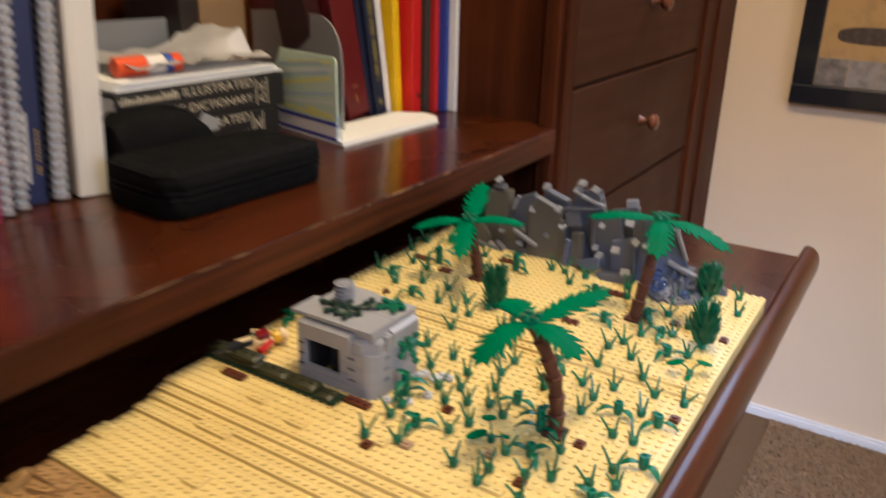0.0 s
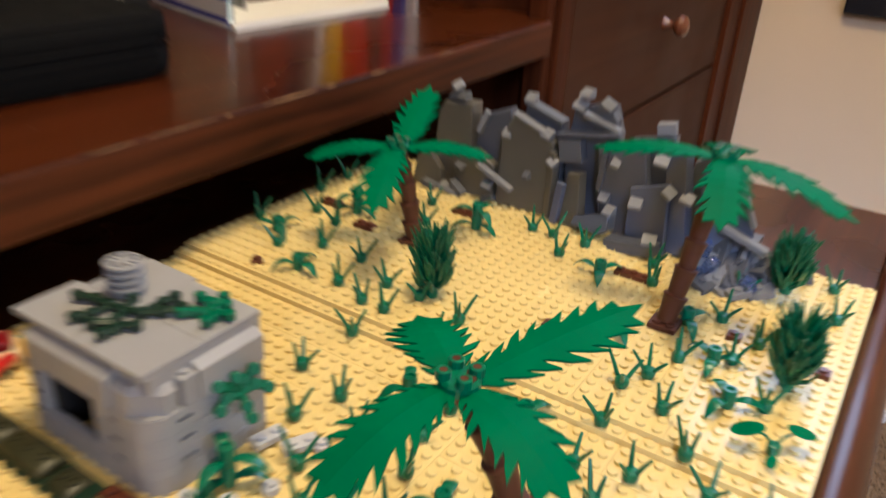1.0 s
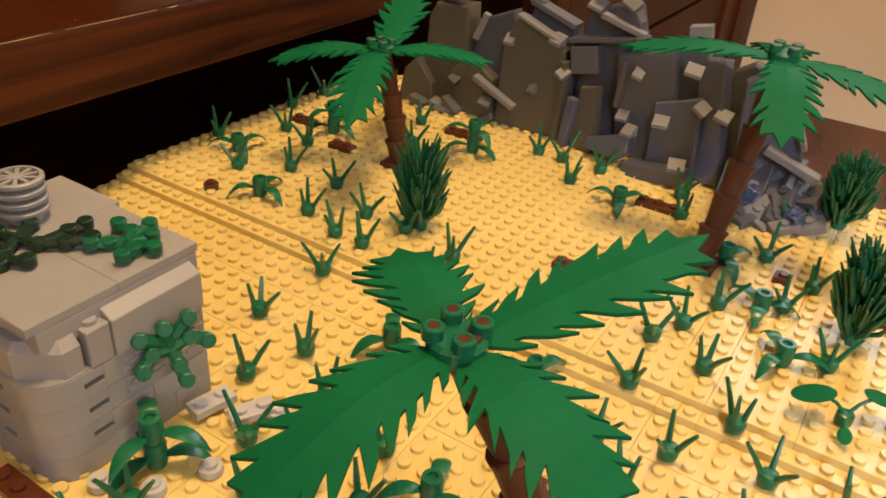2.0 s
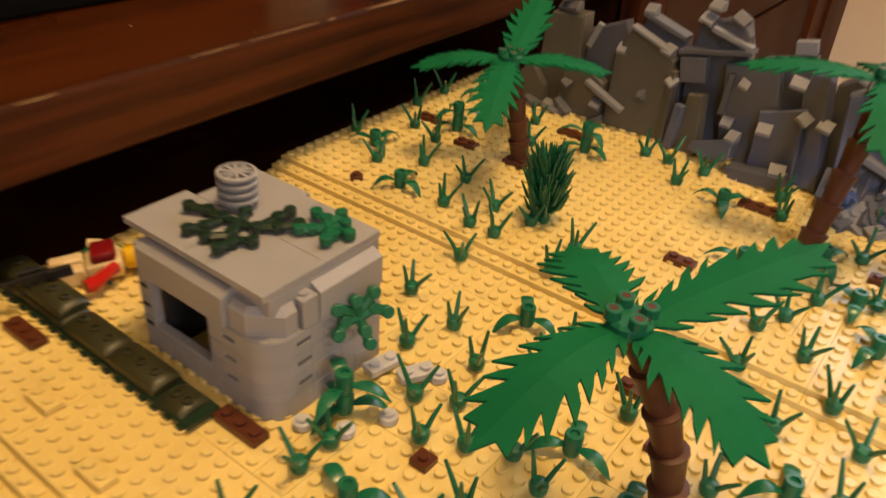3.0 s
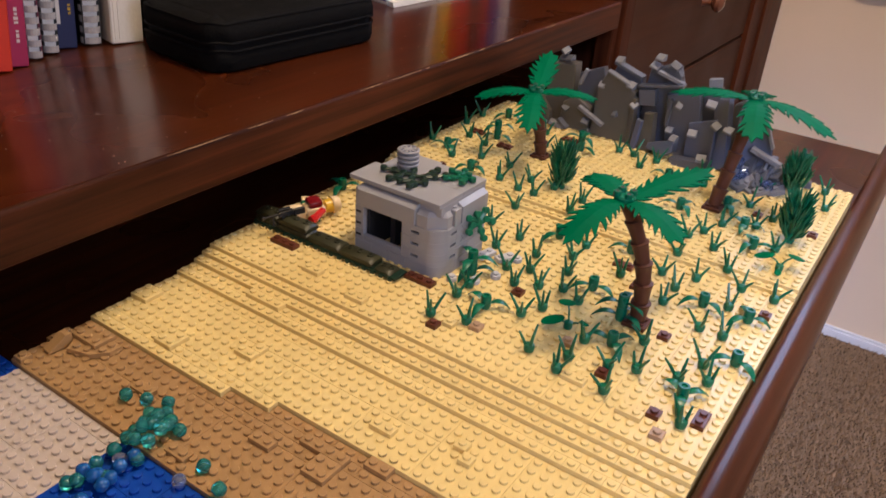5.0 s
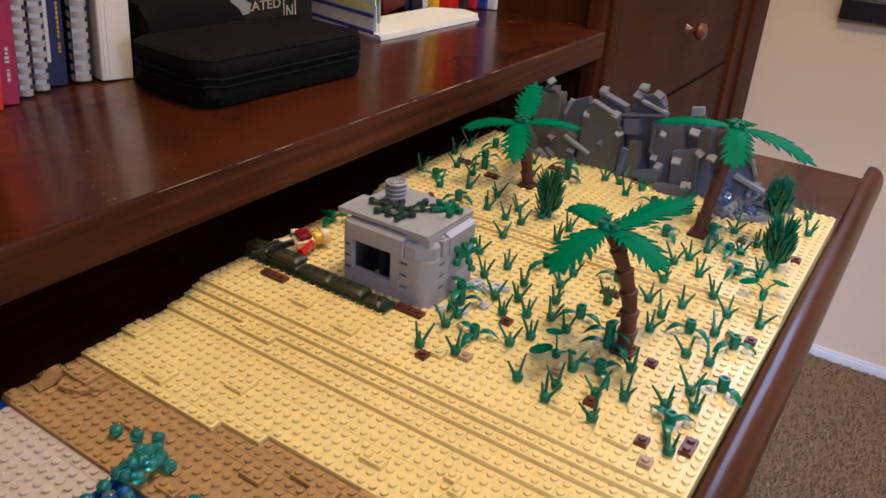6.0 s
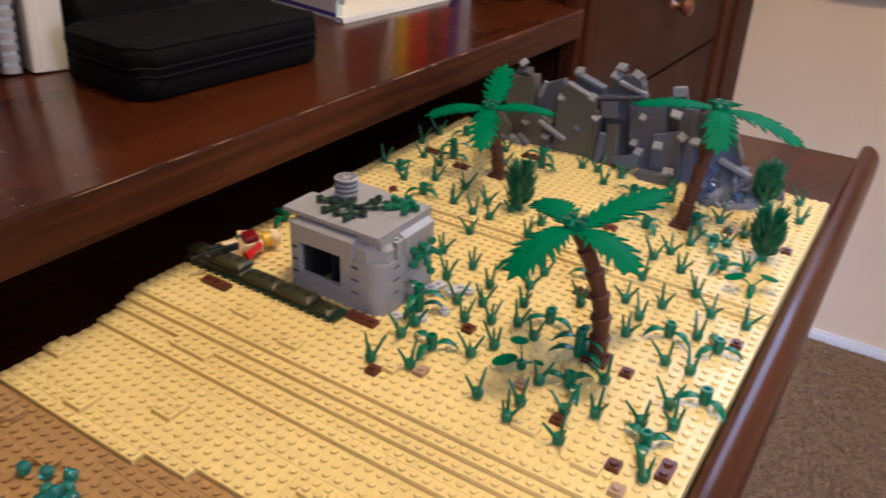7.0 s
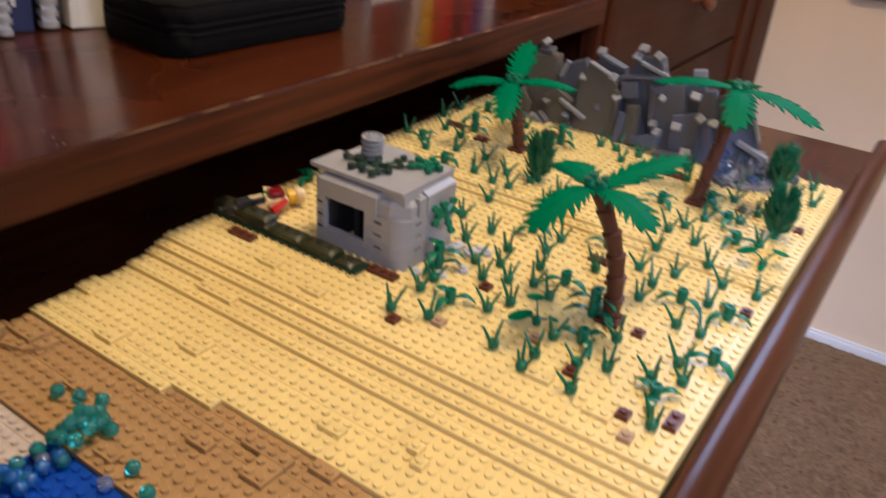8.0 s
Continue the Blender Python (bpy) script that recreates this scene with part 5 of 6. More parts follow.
rnd = random.Random(15)
for k in range(16):
    x, y = rnd.uniform(-33.4, -31.0), rnd.uniform(-22.5, -17.6)
    bm = bmesh.new()
    lathe(bm, SPLASH, 16)
    kind = k % 2
    tagged(part(("clear_blue_stud", "clear_splash_stud")[kind], bm, (material("clear_blue_plastic", (0.02, 0.16, 0.55), 0.10, trans=0.5, ior=1.45), TEAL)[kind], at=pose(x * S, y * S, SEA + 0.0012 + rnd.uniform(0, 0.005) * (1 - abs(x + 32.2) / 2), rnd.uniform(-30, 30), rnd.uniform(-30, 30), 0), smooth=True), ("clear blue round toy stud on the water", "clear teal round toy stud in the splash")[kind], "toy stud", "clear splash pieces")

# ---- things on the shelf ----
def on_shelf(x, y, rz=0.0, z=0.0):
    """A pose on the shelf, from plain plan coordinates."""
    return pose(x, y, ST + 0.0004 + z, 0, 0, rz)


def case(at, lx, ly, h, label):
    """A zipped soft case with rounded corners: lower and upper shell, zip band between them, piping."""
    ob = empty("zip_case", at, label, "case")
    r = 0.024

    def loop(inset, z):
        out = []
        for cx, cy, a0 in ((lx - r, ly - r, 0), (r, ly - r, 90), (r, r, 180), (lx - r, r, 270)):
            for k in range(10):
                a = radians(a0 + 10 * k)
                q = inset + 0.0010 * math.sin(len(out) * 1.3 + z * 190) * math.sin(math.pi * min(1.0, z / h))
                out.append(Vector((cx + (r - q) * math.cos(a), cy + (r - q) * math.sin(a), z + 0.0007 * math.sin(len(out) * 0.9 + z * 60) * (z > 0.001))))
        return out

    def shell(nm, rows, mat):
        bm = bmesh.new()
        vs = [[bm.verts.new(p) for p in loop(i, z * h)] for i, z in rows]
        for p, q in zip(vs, vs[1:]):
            for k in range(len(p)):
                bm.faces.new((p[k], p[(k + 1) % len(p)], q[(k + 1) % len(p)], q[k]))
        bm.faces.new(vs[0][::-1]), bm.faces.new(vs[-1])
        part(nm, bm, mat, ob, smooth=True)
    shell("lower_shell", ((0.006, 0.0), (0.002, 0.05), (0.0, 0.2), (0.0005, 0.36), (0.002, 0.42)), FABRIC)
    shell("zip", ((0.0035, 0.425), (0.004, 0.46), (0.0035, 0.54), (0.0035, 0.565)), PIPING)
    shell("upper_shell", ((0.002, 0.57), (0.0005, 0.62), (0.0, 0.75), (0.001, 0.87), (0.004, 0.95), (0.010, 0.985), (0.020, 1.0)), FABRIC)
    for i, z in ((0.001, 0.42), (0.001, 0.57), (0.0025, 0.92)):
        bm = bmesh.new()
        pts = [p for p in loop(i, z * h)]
        pts.append(pts[0])
        tube(bm, pts, [0.0013] * len(pts), 6)
        part("piping", bm, PIPING, ob, smooth=True)
    return ob


case(on_shelf(-0.583, 0.121, -5), 0.117, 0.203, 0.0455, "black zipped nylon case lying flat on the shelf")
# soft pouch, slumped behind the case
bm = bmesh.new()
rows = []
for y, h in ((0.0, 0.004), (0.003, 0.068), (0.020, 0.078), (0.045, 0.079), (0.075, 0.077), (0.098, 0.070), (0.113, 0.058), (0.122, 0.040), (0.127, 0.004)):
    row = []
    for k in range(11):
        a = math.pi * k / 10
        c, q = math.cos(a), math.sin(a)
        row.append(bm.verts.new((0.032 + 0.032 * math.copysign(abs(c) ** 0.6, c), y + 0.002 * math.sin(5 * a + 40 * y), h * q ** 0.45)))
    rows.append(row)
for p, q in zip(rows, rows[1:]):
    for k in range(11):
        bm.faces.new((p[k], p[(k + 1) % 11], q[(k + 1) % 11], q[k]))
bm.faces.new(rows[0]), bm.faces.new(rows[-1][::-1])
bmesh.ops.recalc_face_normals(bm, faces=bm.faces)
pouch = empty("soft_pouch", on_shelf(-0.643, 0.152, -4), "slumped black nylon pouch lying behind the zipped case", "pouch")
part("body", bm, FABRIC, pouch, smooth=True)
bm = bmesh.new()
tube(bm, [(0.0325, 0.0045, 0.066), (0.0325, 0.020, 0.0785), (0.0325, 0.045, 0.0795), (0.0325, 0.075, 0.0775), (0.0325, 0.098, 0.0705), (0.0325, 0.113, 0.0585), (0.0325, 0.122, 0.0405)], [0.0016] * 7, 6)
part("zip", bm, PIPING, pouch, smooth=True)
# small paper flap sticking out at the pouch's end
bm = bmesh.new()
prism(bm, [(0.118, 0.050), (0.128, 0.062), (0.150, 0.050), (0.146, 0.040), (0.122, 0.038)], 0.030, 0.0312)
bmesh.ops.transform(bm, matrix=Matrix(((0, 0, 1, 0), (1, 0, 0, 0), (0, 1, 0, 0), (0, 0, 0, 1))), verts=bm.verts)
part("luggage_tag", bm, material("grey_flap", (0.30, 0.30, 0.30), 0.6), pouch, "pale grey paper flap at the pouch's end")


def book(name, at, w, d, h, mat, label, category="book", pages=True):
    """A standing book, its spine towards the front of the shelf: w thick, d deep, h high."""
    ob = empty(name, at, label, category, "books on the shelf")
    bm = bmesh.new()
    t = 0.0022
    box(bm, -d, 0, 0, t, 0, h, 0.0006)
    part("cover", bm, mat, ob)
    bm = bmesh.new()
    box(bm, -d, 0, w - t, w, 0, h, 0.0006)
    part("cover", bm, mat, ob)
    bm = bmesh.new()
    box(bm, -0.0022, 0.0008, 0.0003, w - 0.0003, 0, h, 0.0008)
    part("spine", bm, mat, ob)
    if pages:
        bm = bmesh.new()
        box(bm, -d + 0.004, -0.0026, t + 0.0002, w - t - 0.0002, 0.004, h - 0.004)
        part("page_block", bm, PAPER, ob)
    return ob


def comb_bound(at, w, d, h, mat, label, r):
    """A notebook with a plastic comb: two covers, pages, and broad flat bands of radius r round the back."""
    ob = empty("comb_bound_notebook", at, label, "notebook", "books on the shelf")
    for nm, y0, y1, mt, x1 in (("front_cover", 0, 0.0012, mat, -0.004), ("page_block", 0.0014, w - 0.0014, PAPER, -0.007), ("back_cover", w - 0.0012, w, mat, -0.004)):
        bm = bmesh.new()
        box(bm, -d, x1, y0, y1, 0.001, h)
        part(nm, bm, mt, ob)
    bm = bmesh.new()
    prof = [(r * math.cos(radians(a)), w / 2 + r * math.sin(radians(a))) for a in range(-110, 111, 20)]
    prof += [(0.9 * x, w / 2 + 0.9 * (y - w / 2)) for x, y in reversed(prof)]
    prism(bm, prof, 0, 0.0054)
    bmesh.ops.recalc_face_normals(bm, faces=bm.faces)
    first = part("comb_band", bm, COMB, ob, "pale plastic comb band", at=pose(-r, 0, 0.002))
    n = int(h / 0.0095)
    for k in range(1, n):
        band = new("comb_band", first.data)
        band.parent = ob
        band.matrix_basis = pose(-r, 0, 0.002 + k * 0.0095)
    return ob


COMB = material("pale_comb_plastic", (0.40, 0.385, 0.40), 0.3, var=0.3, scale=90)
NAVY = material("navy_cover", (0.014, 0.022, 0.085), 0.4, var=0.1, scale=20)
CHAR = material("charcoal_cover", (0.010, 0.010, 0.011), 0.5)


def bars(ob, name, mat, z0, z1, y0, y1, seed, label):
    """Unreadable print on a spine as small bars running up it."""
    bm = bmesh.new()
    rnd = random.Random(seed)
    z = z0
    while z < z1:
        q = rnd.uniform(0.0016, 0.0034)
        if rnd.random() < 0.84:
            e = (y1 - y0) * rnd.uniform(0.0, 0.25)
            box(bm, 0.0009, 0.0012, y0 + e, y1 - e * 0.5, z, z + q)
        z += q + 0.0012
    return part(name, bm, mat, ob, label)


def leaning(x, y, w, lean=-9.0, rz=-12.0):
    """A pose on the shelf for a thing w thick that leans over its far lower edge."""
    return Matrix.Translation((x, y, ST + 0.0004)) @ Matrix.Rotation(radians(rz), 4, "Z") @ Matrix.Translation((0, w, 0)) @ Matrix.Rotation(radians(lean), 4, "X") @ Matrix.Translation((0, -w, 0))


binder = book("ring_binder", leaning(-0.604, 0.110, 0.030, -3), 0.030, 0.23, 0.29, material("white_binder_vinyl", (0.74, 0.71, 0.66), 0.4, var=0.05, scale=15, bump=0.1, bump_scale=300), "white vinyl ring binder leaning on the shelf", "binder", False)
bm = bmesh.new()
for y in (0.0035, 0.0075):
    tube(bm, [(0.0008, y, 0.004), (0.0008, y, 0.286)], [0.0006, 0.0006], 6)
part("hinge_crease", bm, MATS["white_binder_vinyl"], binder, "raised crease of the vinyl hinge", True)
comb_bound(leaning(-0.612, 0.089, 0.016, -4), 0.016, 0.20, 0.265, CHAR, "black notebook with a broad pale plastic comb", 0.0088)
navy = book("book", leaning(-0.622, 0.066, 0.019, -4), 0.019, 0.19, 0.27, NAVY, "dark navy book with yellow print up its spine")
bars(navy, "spine_print", material("yellow_spine_print", (0.45, 0.30, 0.03), 0.5), 0.030, 0.072, 0.0125, 0.0150, 3, "small yellow print up the spine")
bm = bmesh.new()
box(bm, 0.0009, 0.0013, 0.0005, 0.0055, 0.022, 0.092)
part("spine_label", bm, material("white_tag", (0.60, 0.58, 0.58), 0.5, var=0.1, scale=60), navy, "white paper tag on the spine")
comb_bound(leaning(-0.610, 0.049, 0.013, -4), 0.013, 0.20, 0.27, CHAR, "black notebook with a pale comb, leaning on the shelf", 0.0070)
comb_bound(leaning(-0.604, 0.031, 0.012, -4), 0.012, 0.20, 0.27, material("wine_cover", (0.10, 0.008, 0.03), 0.4), "wine-red notebook with a pale comb on the shelf", 0.0062)
pink = book("book", leaning(-0.598, 0.010, 0.015, -5), 0.015, 0.19, 0.25, material("magenta_cover", (0.33, 0.018, 0.085), 0.4, var=0.08, scale=25), "magenta book with small white print on its spine")
bars(pink, "spine_print", material("white_spine_print", (0.6, 0.55, 0.55), 0.5), 0.020, 0.048, 0.006, 0.0095, 5, "small white print on the spine")
book("book", leaning(-0.594, -0.012, 0.020, -6), 0.020, 0.18, 0.24, material("orange_red_cover", (0.58, 0.035, 0.012), 0.4, var=0.08, scale=25), "orange-red paperback leaning on the shelf")


# lying dictionaries: pale lettering and a framed emblem on their spines
BKC = material("black_bookcloth", (0.012, 0.012, 0.013), 0.45)
GOLD = material("pale_gold_print", (0.50, 0.44, 0.33), 0.5)


def word_on(ob, text, y0, y1, z, height, turn=0):
    """Lettering on a spine, from y0 to y1 along it, its letters of the given height."""
    fc = bpy.data.curves.new("lettering", "FONT")
    fc.body, fc.size, fc.extrude = text, 1.0, 0.02
    t_ob = new("lettering", fc)
    tm = bpy.data.meshes.new_from_object(t_ob.evaluated_get(bpy.context.evaluated_depsgraph_get()))
    bpy.data.objects.remove(t_ob)
    xs, ys = [v.co.x for v in tm.vertices], [v.co.y for v in tm.vertices]
    for v in tm.vertices:
        v.co = Vector(((v.co.x - min(xs)) / (max(xs) - min(xs)) * (y1 - y0), (v.co.y - min(ys)) / (max(ys) - min(ys)) * height, v.co.z * 0.01))
    tm.materials.clear()
    tm.materials.append(GOLD)
    lt = new("lettering", tm)
    lt.parent = ob
    lt.matrix_basis = pose(0.0013, y0, z, 90, 0, 90) @ pose(0, 0, 0, 0, 0, turn)
    tagged(lt, "pale lettering on the spine")


for k, (z, h, dx, y00) in enumerate(((0.0, 0.043, 0.002, 0.188), (0.0435, 0.041, 0.0, 0.200))):
    ob = empty("thick_book", on_shelf(-0.655 + dx, y00, -4, z), "thick black book lying flat, pale lettering on its spine", "book", "books on the shelf")
    for nm, x0, x1, y0, y1, z0, z1, mt in (("cover", -0.17, 0, 0, 0.245, 0, 0.003, BKC), ("cover", -0.17, 0, 0, 0.245, h - 0.003, h, BKC), ("spine", -0.003, 0.001, 0, 0.245, 0.0002, h - 0.0002, BKC), ("page_block", -0.166, -0.0032, 0.004, 0.241, 0.0032, h - 0.0032, PAPER)):
        bm = bmesh.new()
        box(bm, x0, x1, y0, y1, z0, z1, 0.0006 if mt is BKC else 0)
        part(nm, bm, mt, ob)
    bm = bmesh.new()
    r3 = random.Random(k)
    y = 0.004
    while y < 0.080:
        w = r3.uniform(0.002, 0.0045)
        box(bm, 0.0011, 0.0015, y, y + w, h * 0.73, h * r3.choice((0.88, 0.92, 0.97)))
        y += w + 0.0016
    part("spine_print", bm, GOLD, ob, "bars of pale lettering")
    bm = bmesh.new()
    for y0, y1, z0, z1 in ((0.1975, 0.1990, 0.14, 0.95), (0.2155, 0.2170, 0.14, 0.95)):
        box(bm, 0.0011, 0.0016, y0, y1, h * z0, h * z1)
    part("emblem", bm, GOLD, ob, "pale frame of an emblem on the spine")
    if k:
        word_on(ob, "A-K", 0.2122, 0.2122 + 0.028, h * 0.18, 0.0100, 90)
    else:
        word_on(ob, "N", 0.2022, 0.2125, h * 0.42, 0.0150)
    word_on(ob, "ILLUSTRATED", 0.088, 0.193, h * 0.76 - 0.001, 0.0104)
    word_on(ob, "DIC DICTIONARY", 0.064, 0.192, h * 0.27, 0.0096)
# paper tray on the books with a glue stick
tray2 = empty("document_tray", on_shelf(-0.668, 0.205, -4, 0.0852), "clear plastic paper tray with loose white papers", "tray")
bm = bmesh.new()
box(bm, -0.18, 0.004, 0, 0.25, 0, 0.002, 0.0008)
box(bm, -0.18, -0.177, 0, 0.25, 0.0021, 0.06, 0.0008)
part("shell", bm, material("smoke_plastic", (0.30, 0.31, 0.33), 0.15, trans=0.4), tray2)
for k in range(5):
    bm = bmesh.new()
    box(bm, -0.16 + 0.004 * k, 0.008 - 0.002 * (k * 7 % 4), 0.002 + 0.002 * k, 0.246 - 0.003 * k, 0.0022 + 0.0018 * k, 0.0039 + 0.0018 * k)
    part("paper_sheet", bm, PAPER, tray2, "loose white paper sheet")
glue = empty("glue_stick", on_shelf(-0.698, 0.233, 80, 0.1085), "orange and white glue stick with a blue band lying on papers", "glue stick")
for x0, x1, r, mt in ((0, 0.038, 0.0118, "orange_cap"), (0.0382, 0.062, 0.0112, "white_label"), (0.0622, 0.071, 0.0114, "blue_band"), (0.0712, 0.084, 0.0112, "orange_base")):
    bm = bmesh.new()
    lathe(bm, ((r * 0.9, x0), (r, x0 + 0.001), (r, x1 - 0.001), (r * 0.9, x1)), 16)
    cm = {"orange_cap": (0.68, 0.075, 0.012), "white_label": (0.7, 0.66, 0.62), "blue_band": (0.02, 0.07, 0.35), "orange_base": (0.68, 0.075, 0.012)}[mt]
    part(mt, bm, material(mt, cm, 0.35), glue, smooth=True, at=pose(0, 0, 0, 0, 90, 0))
bm = bmesh.new()
pts = [(-0.20, 0.0), (0.012, 0.0), (0.014, 0.090), (0.012, 0.104)] + [(-0.038 + 0.050 * math.cos(radians(a)), 0.104 + 0.052 * math.sin(radians(a))) for a in (15, 30, 45, 60, 75, 90)] + [(-0.12, 0.158), (-0.20, 0.152)]
prism(bm, pts, 0, 0.003)
bmesh.ops.transform(bm, matrix=pose(0, 0, 0, 90), verts=bm.verts)
tagged(part("magazine_file", bm, material("smoky_file_plastic", (0.30, 0.29, 0.30), 0.2, trans=0.25), at=on_shelf(-0.592, 0.503, -12)), "curved smoky grey plastic magazine file side", "file box")
# small printed card in a clear stand
CW, CH = 0.146, 0.112
card = empty("card_stand", on_shelf(-0.700, 0.4845, -13.8), "clear stand holding a pale green printed card", "card stand")
bm = bmesh.new()
prism(bm, [(0.012, 0.001), (CW + 0.012, 0.001), (CW + 0.012, CH - 0.004), (CW + 0.008, CH), (0.03, CH), (0.017, CH * 0.8), (0.015, CH * 0.4)], -0.001, 0.001)
bmesh.ops.transform(bm, matrix=pose(0, 0, 0, 90), verts=bm.verts)
bmesh.ops.recalc_face_normals(bm, faces=bm.faces)
part("card", bm, material("green_card", (0.70, 0.85, 0.68), 0.5, var=0.3, scale=25, dark=(0.60, 0.80, 0.66)), card, "pale green card with yellow and blue print")
bm = bmesh.new()
box(bm, 0.002, CW + 0.011, -0.0014, -0.0011, 0.001, 0.024)
part("white_strip", bm, PAPER, card, "white strip along the card's foot")
bm = bmesh.new()
for z0, z1 in ((0.004, 0.0085), (0.0235, 0.028)):
    box(bm, 0.002, CW + 0.011, -0.0018, -0.0015, z0, z1)
part("blue_stripe", bm, material("blue_print", (0.05, 0.06, 0.40), 0.5), card)


def slant(bm, x, z, length, rise, w):
    """A slanting printed stripe on the card's face."""
    prism(bm, [(x, z), (x + length, z + rise), (x + length, z + rise + w), (x, z + w)], 0.0011, 0.0013)


for nm, c, rows in (("yellow_bar", (0.84, 0.84, 0.30), ((0.020, 0.060, 0.126, 0.022, 0.006), (0.022, 0.034, 0.10, -0.004, 0.005), (0.090, 0.036, 0.06, -0.006, 0.007), (0.050, 0.094, 0.10, 0.010, 0.004))),
                    ("blue_bar", (0.50, 0.68, 0.80), ((0.024, 0.048, 0.128, 0.016, 0.003), (0.030, 0.074, 0.11, 0.016, 0.003), (0.026, 0.088, 0.10, 0.012, 0.004))),
                    ("pale_bar", (0.84, 0.90, 0.84), ((0.022, 0.040, 0.130, 0.012, 0.004), (0.030, 0.080, 0.12, 0.014, 0.005)))):
    bm = bmesh.new()
    for q in rows:
        slant(bm, *q)
    bmesh.ops.transform(bm, matrix=pose(0, 0, 0, 90), verts=bm.verts)
    bmesh.ops.recalc_face_normals(bm, faces=bm.faces)
    part(nm, bm, material(nm + "_print", c, 0.5), card)
bm = bmesh.new()
box(bm, CW + 0.0135, CW + 0.0165, -0.0030, 0.0030, 0, CH * 0.35)
box(bm, 0.0, CW + 0.018, -0.0030, 0.03, 0, 0.0008)
part("holder", bm, CLEAR, card).visible_shadow = False
# white paper pad and the row of coloured books and binders
bm = bmesh.new()
for k in range(5):
    prism(bm, [(-0.532 - 0.0004 * k, 0.440), (-0.519 - 0.001 * k, 0.646 - 0.001 * k), (-0.530, 0.660), (-0.560, 0.670), (-0.604 + 0.001 * k, 0.648), (-0.612, 0.470)], 0.0012 * k, 0.0012 * k + 0.0011)
tagged(part("paper_pad", bm, PAPER, at=on_shelf(0, 0)), "stack of white paper sheets lying on the shelf", "paper")


def colour(name, c):
    return material(name, c, 0.4, var=0.06, scale=18)


ROW = (("book", -0.645, 0.538, 0.028, 0.24, (0.030, 0.004, 0.004), "dark wine-red book standing behind the card", 12, "book"),
       ("book", -0.626, 0.5675, 0.046, 0.25, (0.115, 0.009, 0.010), "maroon cloth book leaning on the shelf", 11.5, "book"), ("book", -0.624, 0.6145, 0.010, 0.26, (0.010, 0.014, 0.040), "thin navy book leaning beside a maroon one", 10, "book"),
       ("book", -0.618, 0.6250, 0.023, 0.25, (0.012, 0.018, 0.045), "dark blue book with a speckled spine", 9.5, "book"), ("folder", -0.617, 0.6487, 0.012, 0.26, (0.72, 0.70, 0.72), "white folder leaning among the books", 9, "folder"),
       ("folder", -0.607, 0.6613, 0.014, 0.27, (0.82, 0.52, 0.004), "bright yellow folder standing on the shelf", 3.5, "folder"), ("ring_binder", -0.588, 0.6759, 0.021, 0.27, (0.58, 0.013, 0.012), "red vinyl binder standing on the shelf", 0, "binder"),
       ("folder", -0.577, 0.6974, 0.0105, 0.27, (0.03, 0.033, 0.028), "dark grey-green folder between binders", 0, "folder"), ("folder", -0.567, 0.7084, 0.009, 0.27, (0.46, 0.016, 0.018), "thin red folder between binders", 0, "folder"),
       ("ring_binder", -0.554, 0.7179, 0.0075, 0.27, (0.02, 0.05, 0.30), "blue binder standing on the shelf", 0, "binder"), ("ring_binder", -0.542, 0.7259, 0.0085, 0.28, (0.70, 0.69, 0.70), "white binder at the end of the row", 0, "binder"))
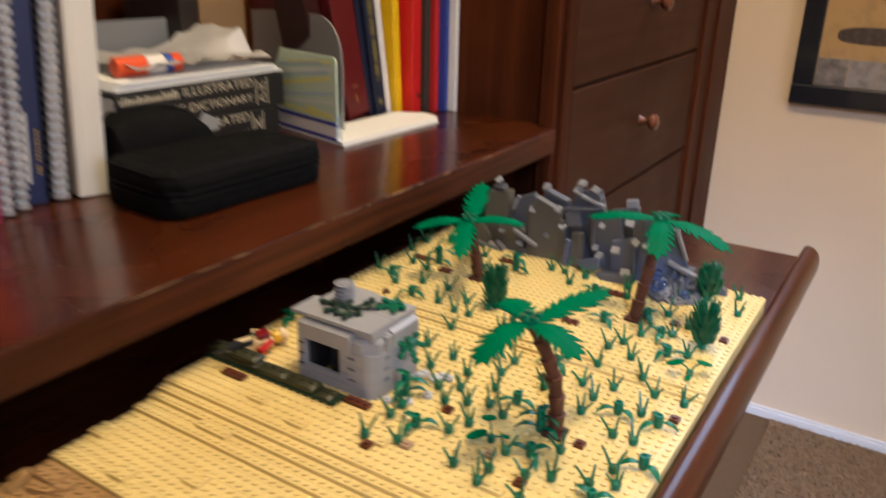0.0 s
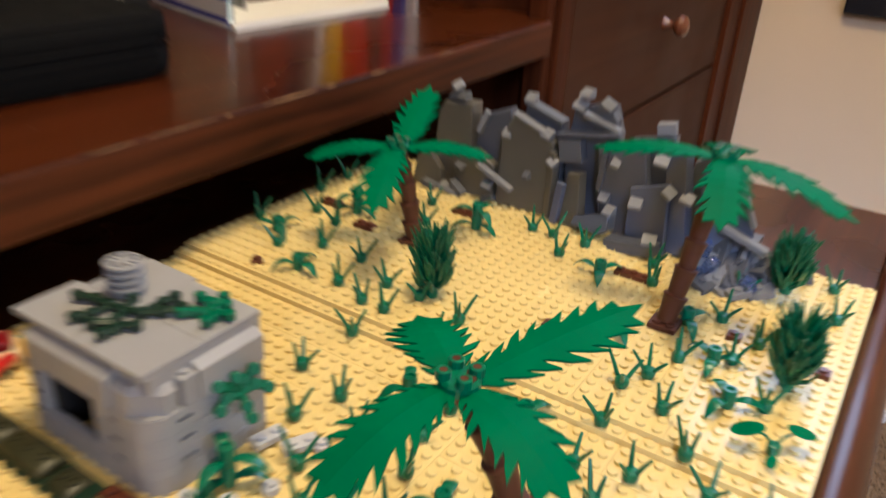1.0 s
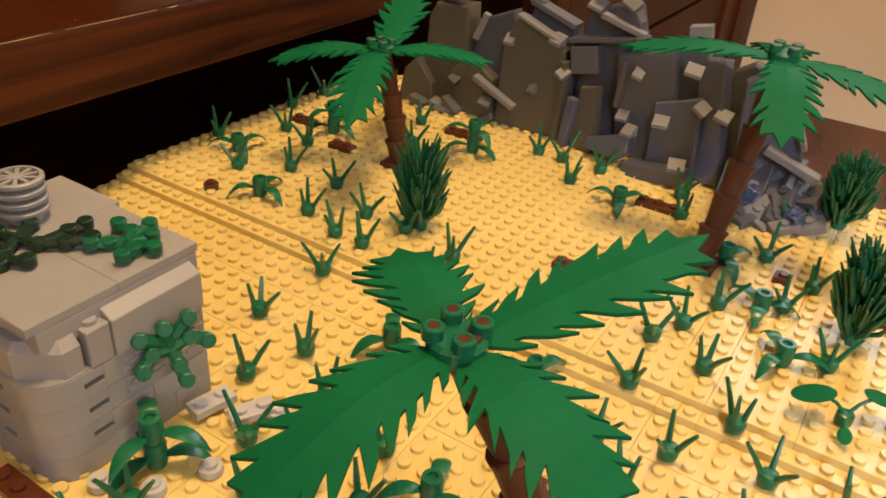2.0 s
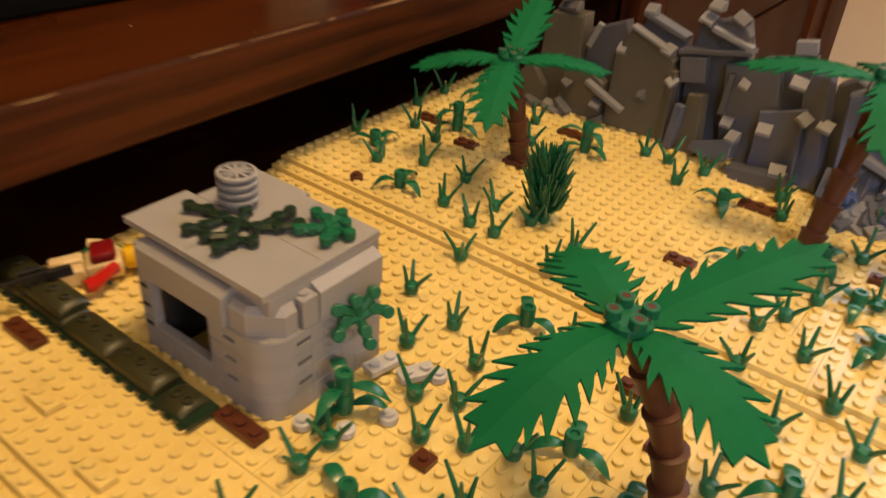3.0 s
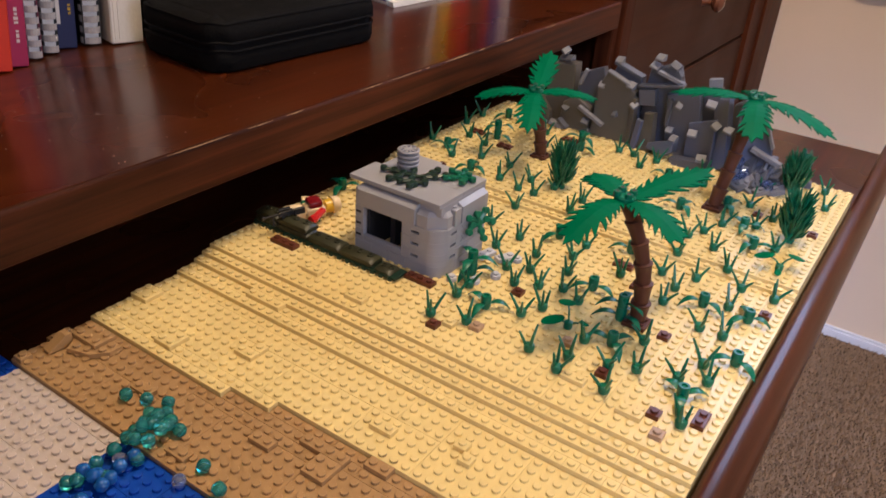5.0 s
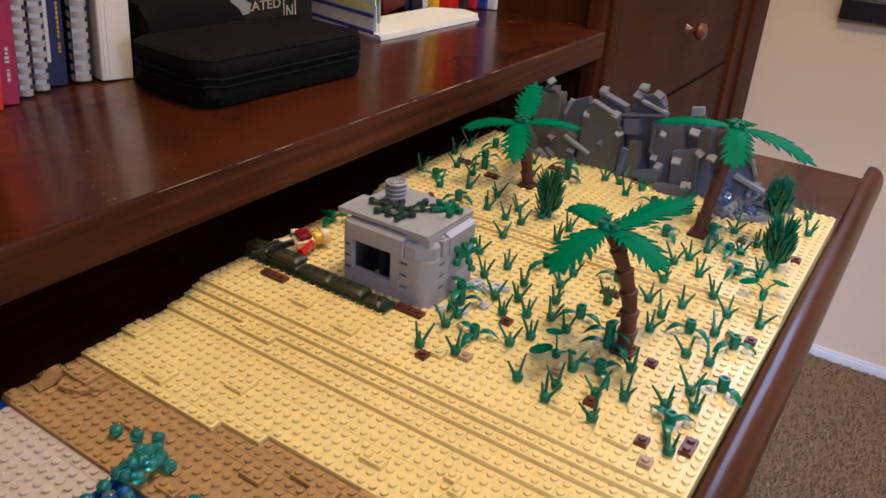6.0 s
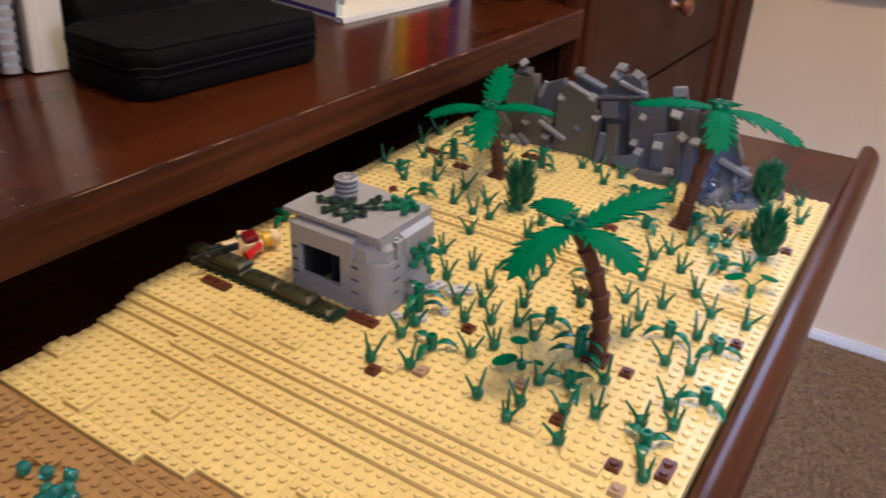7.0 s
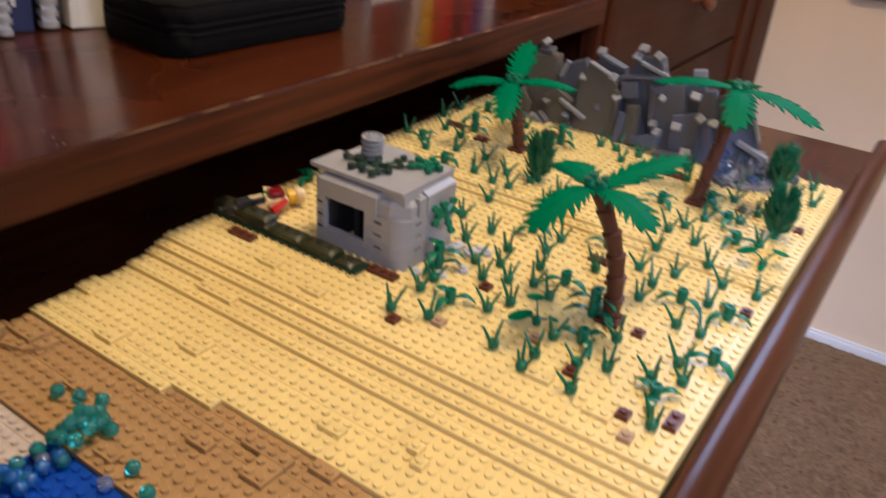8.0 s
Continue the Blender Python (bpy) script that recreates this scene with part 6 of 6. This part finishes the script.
for nm, x, y, w, h, c, lb, lean, cat in ROW:
    mt = colour("cover_" + lb.split(" on")[0].replace(" ", "_")[:24], c)
    ob = book(nm, Matrix.Translation((x, y, ST + 0.001)) @ Matrix.Rotation(radians(-4), 4, "Z") @ Matrix.Rotation(radians(lean), 4, "X"), w, 0.06 if "behind" in lb else 0.17, h, mt, lb, cat, nm == "book")
    if "speckled" in lb:
        bars(ob, "spine_print", material("olive_print", (0.20, 0.17, 0.05), 0.5), 0.050, 0.23, 0.006, 0.017, 8, "faded olive print up the spine")
        bm = bmesh.new()
        lathe(bm, ((0.0045, 0), (0.0045, 0.0004)), 12)
        part("spine_emblem", bm, MATS["olive_print"], ob, "small round emblem", at=pose(0.0008, 0.0115, 0.020, 0, 90, 0))
    if "maroon cloth" in lb:
        bm = bmesh.new()
        box(bm, 0.0009, 0.0012, 0.021, 0.025, 0.022, 0.034)
        box(bm, 0.0009, 0.0012, 0.018, 0.028, 0.046, 0.048)
        part("spine_emblem", bm, material("worn_gilt", (0.26, 0.13, 0.04), 0.4), ob, "faint worn gilt emblem on the spine")
    if "red vinyl" in lb:
        bm = bmesh.new()
        lathe(bm, ((0.0032, 0), (0.0040, 0.0004), (0.0032, 0.0009), (0.0026, 0.0004)), 16)
        part("finger_ring", bm, material("dark_metal_ring", (0.05, 0.05, 0.05), 0.35, metal=0.8), ob, "dark round finger hole", True, pose(0.0008, 0.0155, 0.026, 0, 90, 0))

# crumpled clear wrapping and loose papers on the lying books
bm = bmesh.new()
rnd = random.Random(14)
NX, NY = 9, 14
grid = [[bm.verts.new((-0.15 + 0.155 * i / (NX - 1), 0.20 * j / (NY - 1), 0.004 + 0.009 * rnd.random() + (0.030 * max(0, j - 9) / 4 if i < 6 else 0))) for j in range(NY)] for i in range(NX)]
low = [[bm.verts.new(v.co - Vector((0, 0, 0.0008))) for v in row] for row in grid]
for i in range(NX - 1):
    for j in range(NY - 1):
        bm.faces.new((grid[i][j], grid[i + 1][j], grid[i + 1][j + 1], grid[i][j + 1]))
        bm.faces.new((low[i][j + 1], low[i + 1][j + 1], low[i + 1][j], low[i][j]))
tagged(part("plastic_wrapping", bm, material("milky_wrapping", (0.70, 0.69, 0.70), 0.25, trans=0.35), smooth=True, at=on_shelf(-0.668, 0.238, -4, 0.1010)), "crumpled milky plastic wrapping with papers on the books", "wrapping")
for x, y, w, h, c, lb in ((-0.80, 0.455, 0.085, 0.26, (0.26, 0.16, 0.08), "tan cardboard file standing at the back of the shelf"), (-0.80, 0.42, 0.030, 0.24, (0.02, 0.012, 0.010), "dark brown book standing at the back of the shelf")):
    book("upright_file", on_shelf(x, y, 0), w, 0.12, h, material("cover_" + lb.split(" st")[0].replace(" ", "_"), c, 0.55, var=0.12, scale=20), lb, "file")
